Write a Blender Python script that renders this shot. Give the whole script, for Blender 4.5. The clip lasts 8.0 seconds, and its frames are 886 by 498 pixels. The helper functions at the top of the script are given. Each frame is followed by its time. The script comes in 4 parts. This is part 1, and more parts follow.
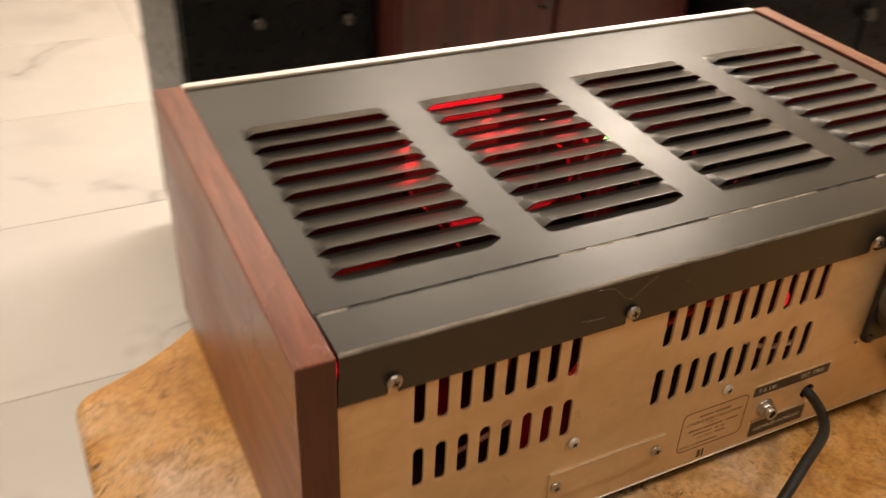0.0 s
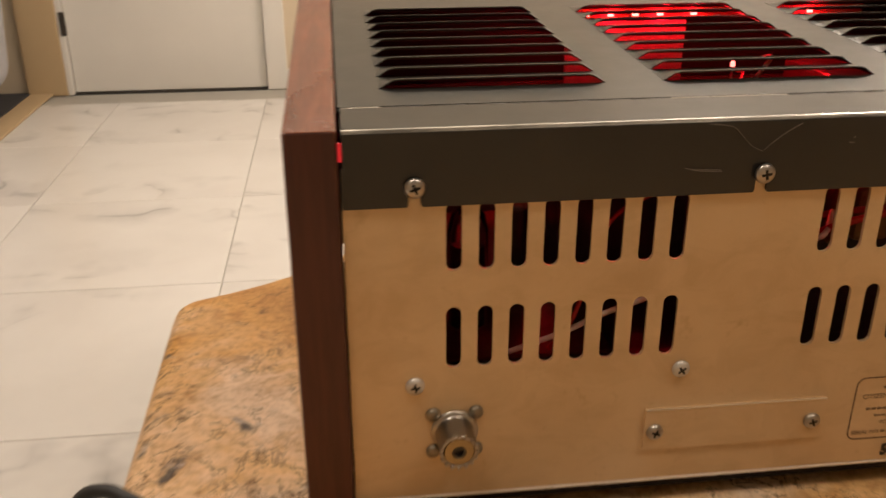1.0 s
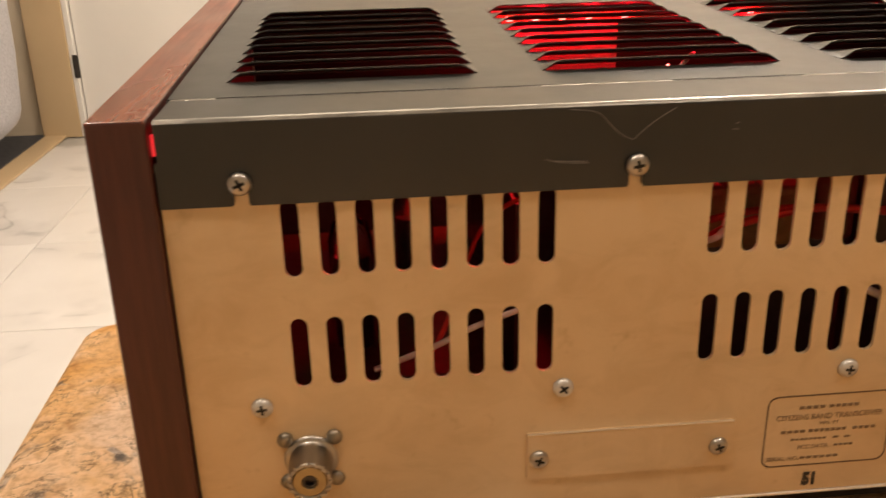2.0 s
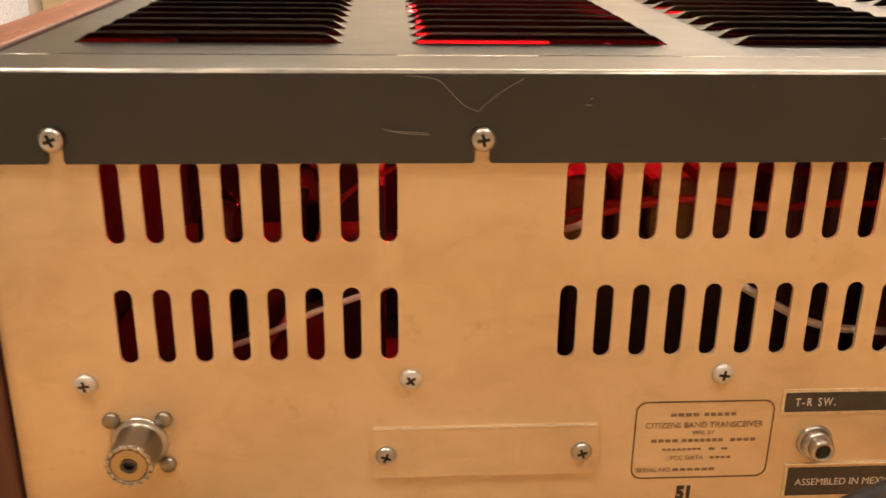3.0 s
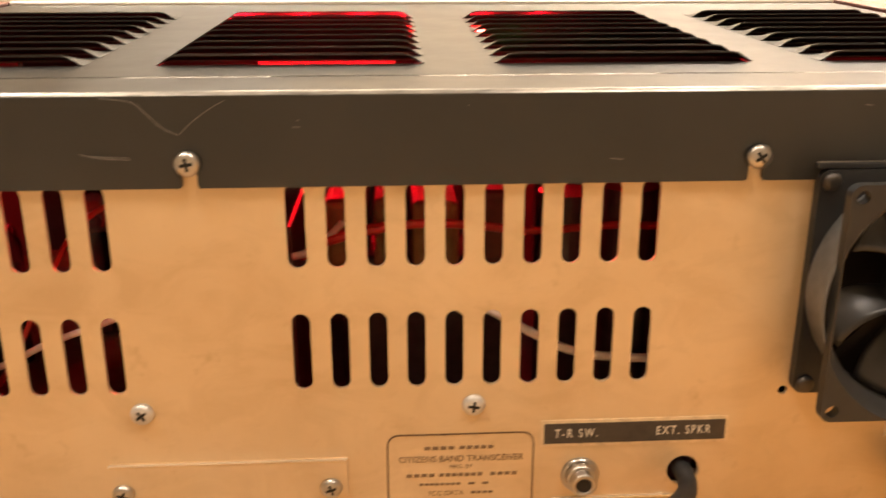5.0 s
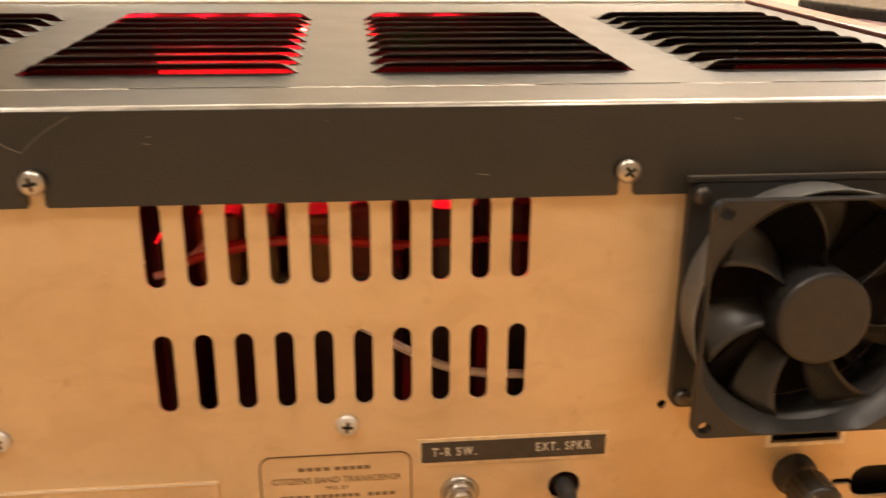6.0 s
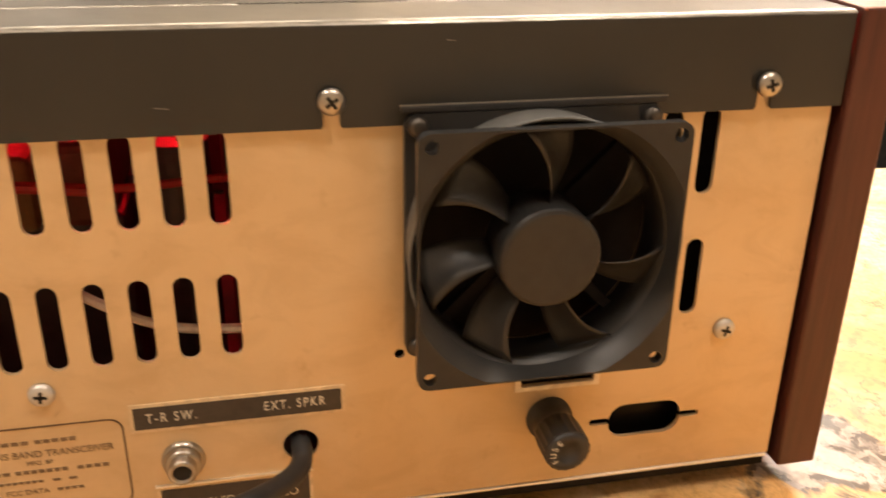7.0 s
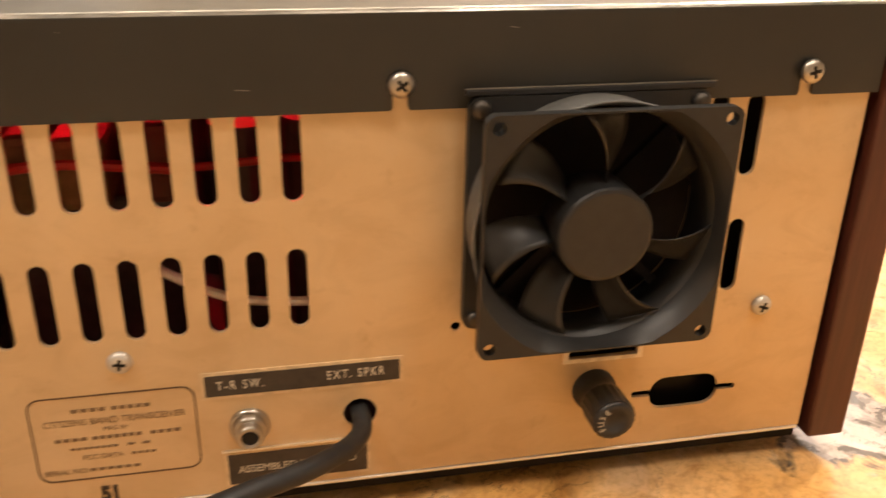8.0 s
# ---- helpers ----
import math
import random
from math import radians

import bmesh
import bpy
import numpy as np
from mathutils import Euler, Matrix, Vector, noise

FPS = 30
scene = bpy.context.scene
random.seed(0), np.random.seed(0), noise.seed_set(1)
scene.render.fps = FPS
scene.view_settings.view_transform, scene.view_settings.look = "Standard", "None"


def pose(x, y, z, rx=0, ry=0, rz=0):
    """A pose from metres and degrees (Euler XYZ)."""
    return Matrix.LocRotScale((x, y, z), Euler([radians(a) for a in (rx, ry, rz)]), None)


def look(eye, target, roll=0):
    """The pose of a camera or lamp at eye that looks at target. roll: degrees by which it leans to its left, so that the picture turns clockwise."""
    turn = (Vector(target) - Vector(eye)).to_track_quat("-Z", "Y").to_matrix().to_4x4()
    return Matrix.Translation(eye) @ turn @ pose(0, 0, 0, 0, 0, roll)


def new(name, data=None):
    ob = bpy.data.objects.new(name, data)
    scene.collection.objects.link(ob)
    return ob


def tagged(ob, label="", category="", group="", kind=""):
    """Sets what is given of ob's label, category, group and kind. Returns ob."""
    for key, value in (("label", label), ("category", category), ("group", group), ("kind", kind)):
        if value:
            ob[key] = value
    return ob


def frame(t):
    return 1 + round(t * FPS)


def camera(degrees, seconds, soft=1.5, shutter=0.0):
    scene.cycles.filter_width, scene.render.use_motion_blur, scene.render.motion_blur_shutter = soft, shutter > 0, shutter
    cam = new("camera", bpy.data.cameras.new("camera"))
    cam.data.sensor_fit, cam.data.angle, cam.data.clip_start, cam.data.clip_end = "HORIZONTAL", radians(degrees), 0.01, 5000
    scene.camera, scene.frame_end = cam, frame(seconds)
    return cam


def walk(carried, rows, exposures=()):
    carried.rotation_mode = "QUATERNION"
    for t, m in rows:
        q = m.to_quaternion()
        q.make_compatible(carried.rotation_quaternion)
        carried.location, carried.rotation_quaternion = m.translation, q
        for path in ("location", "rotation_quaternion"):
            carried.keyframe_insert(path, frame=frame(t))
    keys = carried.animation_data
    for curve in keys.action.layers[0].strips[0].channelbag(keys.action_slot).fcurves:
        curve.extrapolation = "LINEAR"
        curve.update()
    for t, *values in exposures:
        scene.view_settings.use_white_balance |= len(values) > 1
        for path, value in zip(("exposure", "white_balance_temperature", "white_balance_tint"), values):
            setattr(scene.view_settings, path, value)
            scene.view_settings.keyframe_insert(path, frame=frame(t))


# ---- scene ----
cam = camera(52.7, 8.0, shutter=0.5)
PATH = [
    (0, (-0.1, -0.289, 0.429), (0.678, 1.206, -0.648), 2.6),
    (0.1, (-0.092, -0.3152, 0.433), (0.5932, 1.224, -0.6452), 2.48),
    (0.3, (-0.075, -0.4006, 0.431), (0.3806, 1.261, -0.5866), 2.64),
    (0.5, (-0.034, -0.418, 0.399), (0.235, 1.287, -0.611), 3.4),
    (0.6, (-0.0256, -0.3986, 0.367), (0.2106, 1.3344, -0.6004), 3.26),
    (0.8, (-0.0108, -0.3448, 0.295), (0.2048, 1.4542, -0.5522), 1.98),
    (1, (0.0, -0.311, 0.266), (0.22, 1.511, -0.53), -0.1),
    (1.2, (0.008, -0.283, 0.254), (0.256, 1.538, -0.534), -0.6),
    (2.5, (0.107, -0.295, 0.234), (0.214, 1.586, -0.438), -1.1),
    (3, (0.131, -0.282, 0.218), (0.25, 1.6, -0.447), 0.7),
    (3.5, (0.155, -0.275, 0.213), (0.265, 1.599, -0.478), 0.7),
    (4, (0.177, -0.275, 0.209), (0.281, 1.607, -0.457), 0.9),
    (4.2, (0.179, -0.279, 0.201), (0.276, 1.613, -0.438), 1.0),
    (5.3, (0.236, -0.273, 0.22), (0.356, 1.626, -0.397), -0.4),
    (5.5, (0.238, -0.272, 0.22), (0.375, 1.626, -0.392), -0.2),
    (6, (0.254, -0.267, 0.223), (0.451, 1.616, -0.423), 0.3),
    (6.5, (0.291, -0.256, 0.221), (0.575, 1.588, -0.501), 0.4),
    (7, (0.319, -0.248, 0.218), (0.705, 1.545, -0.578), 0.7),
    (7.2, (0.3244, -0.2466, 0.2168), (0.7196, 1.5322, -0.6038), 0.5),
    (7.5, (0.322, -0.246, 0.219), (0.739, 1.519, -0.622), 1.0),
    (8, (0.297, -0.258, 0.22), (0.688, 1.524, -0.6), 1.1),
]
EXPOSURES = ((0.0, -0.55), (0.5, -0.58), (1.0, -0.70), (1.8, -0.35), (2.5, 0.05), (3.0, 0.42), (3.3, 0.6), (4.0, 0.8), (4.8, 0.7), (5.5, 0.45), (7.5, 0.42), (8.0, 0.33))
walk(cam, [(t, look(eye, target, roll)) for t, eye, target, roll in PATH], EXPOSURES)


# ---- light ----
ROOM = pose(-0.30, 1.096, -0.68)      # the room's own frame: origin at a tile corner, on the floor


def area_lamp(name, m, size_x, size_y, watts, colour):
    data = bpy.data.lights.new(name, "AREA")
    data.shape, data.size, data.size_y, data.energy, data.color = "RECTANGLE", size_x, size_y, watts, colour
    ob = new(name, data)
    ob.matrix_world = m
    return ob


WARM = (1.0, 0.845, 0.715)
LAMPS = [  # x, y, size, watts of the unseen ceiling lights, set where brightness was wanted
    (-0.44, -0.45, 0.28, 11.5),
    (0.80, -0.62, 0.28, 10.0),
    (-0.80, 1.00, 0.35, 24.0),
    (2.00, 2.15, 0.55, 60.0),
    (1.20, 2.35, 0.55, 27.0),
    # broad panel added to brighten the lid's reflection and the floor
    (0.15, 2.35, 1.20, 6.0),
]
CEIL = 1.72
for lx, ly, size, watts in LAMPS:
    area_lamp("ceiling_lamp", pose(lx, ly, CEIL - 0.035), size, size, watts, WARM)
# recessed downlight over the table's far end
SPOT = (1.10, 0.36)
spot = bpy.data.lights.new("downlight", "SPOT")
spot.energy, spot.color, spot.spot_size, spot.spot_blend, spot.shadow_soft_size = 108.0, (1.0, 0.92, 0.80), radians(66), 1.0, 0.05
new("downlight", spot).location = (*SPOT, CEIL - 0.03)

world = bpy.data.worlds.new("world")
world.use_nodes = True
world.node_tree.nodes["Background"].inputs[0].default_value = (0.9, 0.8, 0.65, 1)
world.node_tree.nodes["Background"].inputs[1].default_value = 0.05
scene.world = world


# ---- materials ----
def material(name, colour, rough=0.5, metal=0.0, **more):
    mat = bpy.data.materials.new(name)
    mat.use_nodes = True
    b = mat.node_tree.nodes["Principled BSDF"]
    b.inputs["Base Color"].default_value = (*colour, 1)
    b.inputs["Roughness"].default_value = rough
    b.inputs["Metallic"].default_value = metal
    for key, value in more.items():
        b.inputs[key.replace("_", " ")].default_value = value
    return mat


def node(mat, kind, **settings):
    n = mat.node_tree.nodes.new(kind)
    for key, value in settings.items():
        n.inputs[key.replace("_", " ")].default_value = value
    return n


def ramp(mat, source, stops):
    r = mat.node_tree.nodes.new("ShaderNodeValToRGB")
    e = r.color_ramp.elements
    while len(e) < len(stops):
        e.new(0.5)
    for k, (at, c) in enumerate(stops):
        e[k].position, e[k].color = at, (*c, 1)
    mat.node_tree.links.new(source, r.inputs[0])
    return r.outputs[0]


def coords(mat, scale=(1, 1, 1), turn=(0, 0, 0)):
    tc = mat.node_tree.nodes.new("ShaderNodeTexCoord")
    mp = mat.node_tree.nodes.new("ShaderNodeMapping")
    mp.inputs["Scale"].default_value = scale
    mp.inputs["Rotation"].default_value = turn
    mat.node_tree.links.new(tc.outputs["Object"], mp.inputs[0])
    return mp.outputs[0]


def noise_of(mat, where, scale, detail=4.0, rough=0.55, distortion=0.0):
    n = node(mat, "ShaderNodeTexNoise", Scale=scale, Detail=detail, Roughness=rough, Distortion=distortion)
    mat.node_tree.links.new(where, n.inputs["Vector"])
    return n.outputs["Fac"]


def mixed(mat, a, b, fac, blend="MIX"):
    m = mat.node_tree.nodes.new("ShaderNodeMix")
    m.data_type, m.blend_type = "RGBA", blend
    links = mat.node_tree.links
    for k, v in ((0, fac), (6, a), (7, b)):
        if isinstance(v, (int, float)):
            m.inputs[k].default_value = v
        elif isinstance(v, tuple):
            m.inputs[k].default_value = (*v, 1)
        else:
            links.new(v, m.inputs[k])
    return m.outputs[2]


def feed(mat, key, source):
    mat.node_tree.links.new(source, mat.node_tree.nodes["Principled BSDF"].inputs[key])


def bump(mat, source, strength=0.2, distance=0.001):
    b = node(mat, "ShaderNodeBump", Strength=strength, Distance=distance)
    mat.node_tree.links.new(source, b.inputs["Height"])
    feed(mat, "Normal", b.outputs["Normal"])


def make_gold():
    """Gold-toned anodised aluminium, faintly grained and smudged."""
    m = material("gold_anodised_sheet", (0.72, 0.52, 0.28), 0.5, 0.45)
    w = coords(m)
    grain = noise_of(m, coords(m, (1, 1, 0.06)), 1400, 2)
    smudge = noise_of(m, w, 14, 5, 0.6)
    fine = noise_of(m, w, 700, 2)
    c = ramp(m, smudge, [(0.25, (0.58, 0.420, 0.240)), (0.5, (0.665, 0.497, 0.294)), (0.75, (0.725, 0.555, 0.343))])
    c = mixed(m, c, ramp(m, grain, [(0.3, (0.95, 0.95, 0.95)), (0.7, (1.03, 1.03, 1.03))]), 0.12, "MULTIPLY")
    spots = ramp(m, noise_of(m, w, 60, 3, 0.7), [(0.62, (1, 1, 1)), (0.8, (0.72, 0.66, 0.58))])
    haze = ramp(m, noise_of(m, coords(m, (1, 1, 1.6)), 38, 5, 0.62, 0.8), [(0.36, (0.90, 0.88, 0.85)), (0.55, (1, 1, 1))])
    c = mixed(m, c, haze, 0.8, "MULTIPLY")
    feed(m, "Base Color", mixed(m, c, spots, 0.8, "MULTIPLY"))
    feed(m, "Roughness", ramp(m, smudge, [(0.3, (0.42,) * 3), (0.7, (0.58,) * 3)]))
    bump(m, fine, 0.12, 0.0003)
    return m


def make_cover_paint():
    """Olive-grey lacquered sheet steel with rubbed spots."""
    m = material("olive_grey_lacquer", (0.06, 0.056, 0.046), 0.3, 0.55, IOR=1.5)
    w = coords(m)
    tone = noise_of(m, w, 9, 5, 0.6)
    fine = noise_of(m, w, 900, 2)
    c = ramp(m, tone, [(0.3, (0.045, 0.043, 0.037)), (0.7, (0.057, 0.054, 0.047))])
    feed(m, "Base Color", c)
    feed(m, "Roughness", ramp(m, noise_of(m, w, 40, 5, 0.7), [(0.3, (0.29,) * 3), (0.7, (0.34,) * 3)]))
    bump(m, fine, 0.05, 0.0002)
    return m


def make_wood(name, dark, light, along, rough=0.42):
    """Stained wood; along: the axis of the grain."""
    m = material(name, light, rough)
    squeeze = [1.0, 1.0, 1.0]
    squeeze[along] = 0.07
    w = coords(m, squeeze)
    broad = noise_of(m, w, 38, 4, 0.6, 1.2)
    fine = noise_of(m, w, 420, 3, 0.6)
    cloud = noise_of(m, coords(m), 9, 4)
    c = ramp(m, broad, [(0.3, dark), (0.7, light)])
    c = mixed(m, c, ramp(m, fine, [(0.35, (0.7, 0.66, 0.62)), (0.62, (1.05, 1.05, 1.05))]), 0.75, "MULTIPLY")
    c = mixed(m, c, ramp(m, cloud, [(0.3, (0.8, 0.78, 0.76)), (0.7, (1.1, 1.08, 1.05))]), 0.8, "MULTIPLY")
    feed(m, "Base Color", c)
    feed(m, "Roughness", ramp(m, cloud, [(0.3, (rough - 0.08,) * 3), (0.7, (rough + 0.1,) * 3)]))
    bump(m, fine, 0.15, 0.0004)
    return m


def make_granite():
    """Golden granite: tan and rust clouds, thin dark cracks in clusters, quartz patches edged with dark crystals."""
    m = material("golden_granite", (0.5, 0.3, 0.12), 0.3)
    w = coords(m)
    links = m.node_tree.links
    warp = node(m, "ShaderNodeTexNoise", Scale=9.0, Detail=4.0)
    links.new(w, warp.inputs["Vector"])
    far = mixed(m, w, warp.outputs["Color"], 0.10)
    big = noise_of(m, far, 11, 6, 0.58, 0.5)
    mid = noise_of(m, far, 46, 6, 0.62, 0.6)
    small = noise_of(m, w, 260, 4, 0.65)
    c = ramp(m, big, [(0.30, (0.52, 0.26, 0.075)), (0.43, (0.68, 0.38, 0.125)), (0.54, (0.72, 0.46, 0.22)), (0.66, (0.76, 0.57, 0.40))])
    c = mixed(m, c, ramp(m, mid, [(0.30, (0.66, 0.52, 0.36)), (0.46, (1.0, 0.98, 0.94)), (0.66, (1.12, 1.13, 1.14))]), 0.85, "MULTIPLY")
    c = mixed(m, c, ramp(m, small, [(0.32, (0.66, 0.58, 0.48)), (0.54, (1.05, 1.05, 1.05))]), 0.62, "MULTIPLY")
    clump = noise_of(m, far, 130, 5, 0.6, 0.8)
    c = mixed(m, c, ramp(m, clump, [(0.36, (0.60, 0.46, 0.30)), (0.48, (1.0, 0.97, 0.93)), (0.62, (1.10, 1.12, 1.15))]), 0.38, "MULTIPLY")
    shake = node(m, "ShaderNodeTexNoise", Scale=85.0, Detail=5.0, Roughness=0.65)
    links.new(w, shake.inputs["Vector"])
    torn = mixed(m, w, shake.outputs["Color"], 0.016)
    # quartz and dark crystals lie round one place of the slab, and in stray islands
    spot = node(m, "ShaderNodeVectorMath")
    spot.operation = "DISTANCE"
    spot.inputs[1].default_value = (0.520, 0.050, 0.05)
    links.new(far, spot.inputs[0])
    near = ramp(m, spot.outputs["Value"], [(0.012, (0.62, 0.62, 0.62)), (0.062, (0.30, 0.30, 0.30))])
    field = mixed(m, near, noise_of(m, far, 14, 6, 0.66), 0.5)
    cell = node(m, "ShaderNodeTexVoronoi", Scale=175.0, Randomness=1.0)
    links.new(torn, cell.inputs["Vector"])
    gem = ramp(m, cell.outputs["Color"], [(0.34, (0.012, 0.011, 0.011)), (0.48, (0.07, 0.065, 0.06)), (0.60, (0.20, 0.17, 0.15)), (0.74, (0.42, 0.34, 0.28))])
    gem = mixed(m, gem, ramp(m, small, [(0.35, (0.55, 0.52, 0.50)), (0.6, (1.15, 1.15, 1.15))]), 0.8, "MULTIPLY")
    c = mixed(m, c, gem, ramp(m, field, [(0.475, (0, 0, 0)), (0.495, (0.9, 0.9, 0.9))]))
    quartz = ramp(m, mid, [(0.35, (0.46, 0.35, 0.29)), (0.5, (0.62, 0.50, 0.42)), (0.65, (0.72, 0.62, 0.54))])
    c = mixed(m, c, quartz, ramp(m, field, [(0.535, (0, 0, 0)), (0.555, (0.95, 0.95, 0.95))]))
    # thin forked cracks, gathered into clusters
    crack = None
    for scale, width, size, cut in ((22.0, 0.012, 15.0, 0.50), (58.0, 0.018, 21.0, 0.53)):
        level = noise_of(m, torn, scale, 7, 0.62, 0.9)
        line = ramp(m, level, [(0.5 - width, (0, 0, 0)), (0.5, (1, 1, 1)), (0.5 + width, (0, 0, 0))])
        breaks = ramp(m, noise_of(m, far, size, 4, 0.6), [(cut, (0, 0, 0)), (cut + 0.07, (1, 1, 1))])
        mask = mixed(m, line, breaks, 1.0, "MULTIPLY")
        crack = mask if crack is None else mixed(m, crack, mask, 1.0, "LIGHTEN")
    c = mixed(m, c, (0.10, 0.048, 0.014), crack)
    feed(m, "Base Color", c)
    feed(m, "Roughness", ramp(m, mid, [(0.3, (0.30,) * 3), (0.7, (0.45,) * 3)]))
    bump(m, mid, 0.12, 0.0008)
    m.node_tree.nodes["Principled BSDF"].inputs["Specular IOR Level"].default_value = 0.25
    return m


def make_marble():
    """Polished white marble tile with thin grey veins, shifted from tile to tile."""
    m = material("white_marble_tile", (0.78, 0.75, 0.70), 0.16)
    links = m.node_tree.links
    info = m.node_tree.nodes.new("ShaderNodeObjectInfo")
    w = coords(m)
    shift = node(m, "ShaderNodeVectorMath")
    shift.operation = "ADD"
    times = node(m, "ShaderNodeMath")
    times.operation = "MULTIPLY"
    times.inputs[1].default_value = 37.0
    links.new(info.outputs["Random"], times.inputs[0])
    links.new(w, shift.inputs[0])
    links.new(times.outputs[0], shift.inputs[1])
    v = shift.outputs[0]
    warp = node(m, "ShaderNodeTexNoise", Scale=2.2, Detail=4.0)
    links.new(v, warp.inputs["Vector"])
    far = mixed(m, v, warp.outputs["Color"], 0.25)
    band = noise_of(m, far, 1.5, 3, 0.5, 1.0)
    vein = ramp(m, band, [(0.42, (0, 0, 0)), (0.49, (0.45, 0.45, 0.45)), (0.5, (1, 1, 1)), (0.512, (0.3, 0.3, 0.3)), (0.57, (0, 0, 0))])
    thin = ramp(m, noise_of(m, v, 4, 3), [(0.48, (0, 0, 0)), (0.62, (1, 1, 1))])
    cloud = ramp(m, noise_of(m, far, 1.6, 5), [(0.3, (0.70, 0.68, 0.655)), (0.6, (0.81, 0.795, 0.77))])
    c = mixed(m, cloud, (0.47, 0.46, 0.45), mixed(m, vein, thin, 1.0, "MULTIPLY"))
    feed(m, "Base Color", c)
    return m


def make_paint(name, colour, rough=0.6, spread=0.06):
    m = material(name, colour, rough)
    w = coords(m)
    n = noise_of(m, w, 3, 5)
    lo, hi = tuple(c * (1 - spread) for c in colour), tuple(min(1, c * (1 + spread)) for c in colour)
    feed(m, "Base Color", ramp(m, n, [(0.3, lo), (0.7, hi)]))
    bump(m, noise_of(m, w, 160, 3), 0.08, 0.001)
    return m


def make_metal(name, colour, rough=0.28, wear=0.1):
    m = material(name, colour, rough, 1.0)
    n = noise_of(m, coords(m), 300, 4, 0.7)
    feed(m, "Roughness", ramp(m, n, [(0.3, (rough,) * 3), (0.7, (rough + wear,) * 3)]))
    return m


def make_plastic(name, colour, rough=0.42, scale=220):
    m = material(name, colour, rough)
    n = noise_of(m, coords(m), scale, 4)
    feed(m, "Base Color", ramp(m, n, [(0.3, tuple(c * 0.8 for c in colour)), (0.7, tuple(c * 1.2 for c in colour))]))
    feed(m, "Roughness", ramp(m, noise_of(m, coords(m), 45, 4), [(0.3, (rough - 0.08,) * 3), (0.7, (rough + 0.1,) * 3)]))
    bump(m, n, 0.1, 0.0003)
    return m


def glow(name, colour, strength):
    m = material(name, (0.1, 0.1, 0.1), 0.4)
    b = m.node_tree.nodes["Principled BSDF"]
    b.inputs["Emission Color"].default_value = (*colour, 1)
    b.inputs["Emission Strength"].default_value = strength
    return m


GOLD = make_gold()
COVER = make_cover_paint()
WALNUT = make_wood("red_brown_walnut", (0.15, 0.048, 0.027), (0.37, 0.122, 0.064), 1, 0.30)
WALNUT_END_SHADE = make_wood("walnut_end_and_shade", (0.070, 0.018, 0.011), (0.092, 0.025, 0.015), 2, 0.42)
CHERRY = make_wood("dark_cherry_wood", (0.055, 0.016, 0.012), (0.11, 0.03, 0.022), 2, 0.35)
GRANITE = make_granite()
MARBLE = make_marble()
GROUT = make_paint("grey_grout", (0.42, 0.40, 0.36), 0.8)
WALL_PAINT = make_paint("cream_wall_paint", (0.66, 0.56, 0.42))
CEILING_PAINT = make_paint("white_ceiling_paint", (0.78, 0.75, 0.70))
DOOR_PAINT = make_paint("white_door_paint", (0.76, 0.74, 0.70), 0.45, 0.03)
TAN_TRIM = make_paint("tan_trim_paint", (0.55, 0.41, 0.24), 0.5)
CARPET = make_plastic("dark_grey_carpet", (0.05, 0.05, 0.055), 0.8, 90)
GREY_CLOTH = make_plastic("grey_cloth", (0.42, 0.42, 0.45), 0.85, 130)
BLACK_PLASTIC = make_plastic("black_plastic", (0.022, 0.021, 0.020), 0.4)
FAN_PLASTIC = make_plastic("fan_plastic", (0.016, 0.0157, 0.0150), 0.48)
BLACK_LACQUER = make_plastic("black_lacquer", (0.004, 0.004, 0.004), 0.3, 30)
BLACK_LACQUER.node_tree.nodes["Principled BSDF"].inputs["Specular IOR Level"].default_value = 0.15
RUBBER = make_plastic("black_rubber", (0.018, 0.018, 0.018), 0.5)
NICKEL = make_metal("nickel_plate", (0.46, 0.43, 0.39), 0.27)
DARK_NICKEL = make_metal("tarnished_nickel", (0.30, 0.27, 0.22), 0.38)
STEEL = make_metal("zinc_steel", (0.58, 0.55, 0.50), 0.34)
BRASS = make_metal("brass", (0.42, 0.33, 0.18), 0.42)
ALUMINIUM = make_metal("bright_aluminium", (0.90, 0.88, 0.85), 0.32)
DARK_STEEL = make_metal("dark_steel", (0.10, 0.09, 0.08), 0.45)
BLACK_INK = material("black_ink", (0.03, 0.02, 0.012), 0.5)
DARK_INK = material("dark_ink", (0.11, 0.06, 0.028), 0.5)
# Near-black colour stands in for shade in screw recesses and the jack's bore.
RECESS_SHADE = material("recess_shade", (0.02, 0.018, 0.015), 0.6, 0.5)
TAG_BROWN = make_plastic("brown_black_label", (0.045, 0.034, 0.024), 0.5, 300)
TAG_EDGE = make_plastic("label_edge", (0.66, 0.50, 0.30), 0.5, 300)
LIT_RIM = make_plastic("lit_rim", (0.80, 0.68, 0.50), 0.45, 300)
TAG_LETTER = material("pale_lettering", (0.62, 0.56, 0.44), 0.5)
RED_WIRE = make_plastic("red_wire", (0.45, 0.025, 0.015), 0.4)
PALE_WIRE = make_plastic("pale_wire", (0.80, 0.66, 0.56), 0.35)
CARD = make_plastic("olive_card", (0.17, 0.14, 0.06), 0.6)
RUST = make_plastic("rust_wrap", (0.15, 0.045, 0.022), 0.55)
TAPE = make_plastic("amber_paper_tape", (0.26, 0.16, 0.055), 0.5)
BOARD = make_plastic("brown_circuit_board", (0.10, 0.055, 0.02), 0.5)
CREAM_BOARD = make_plastic("cream_panel", (0.17, 0.15, 0.135), 0.5)
INNER = make_plastic("dark_inner_steel", (0.064, 0.052, 0.048), 0.40)
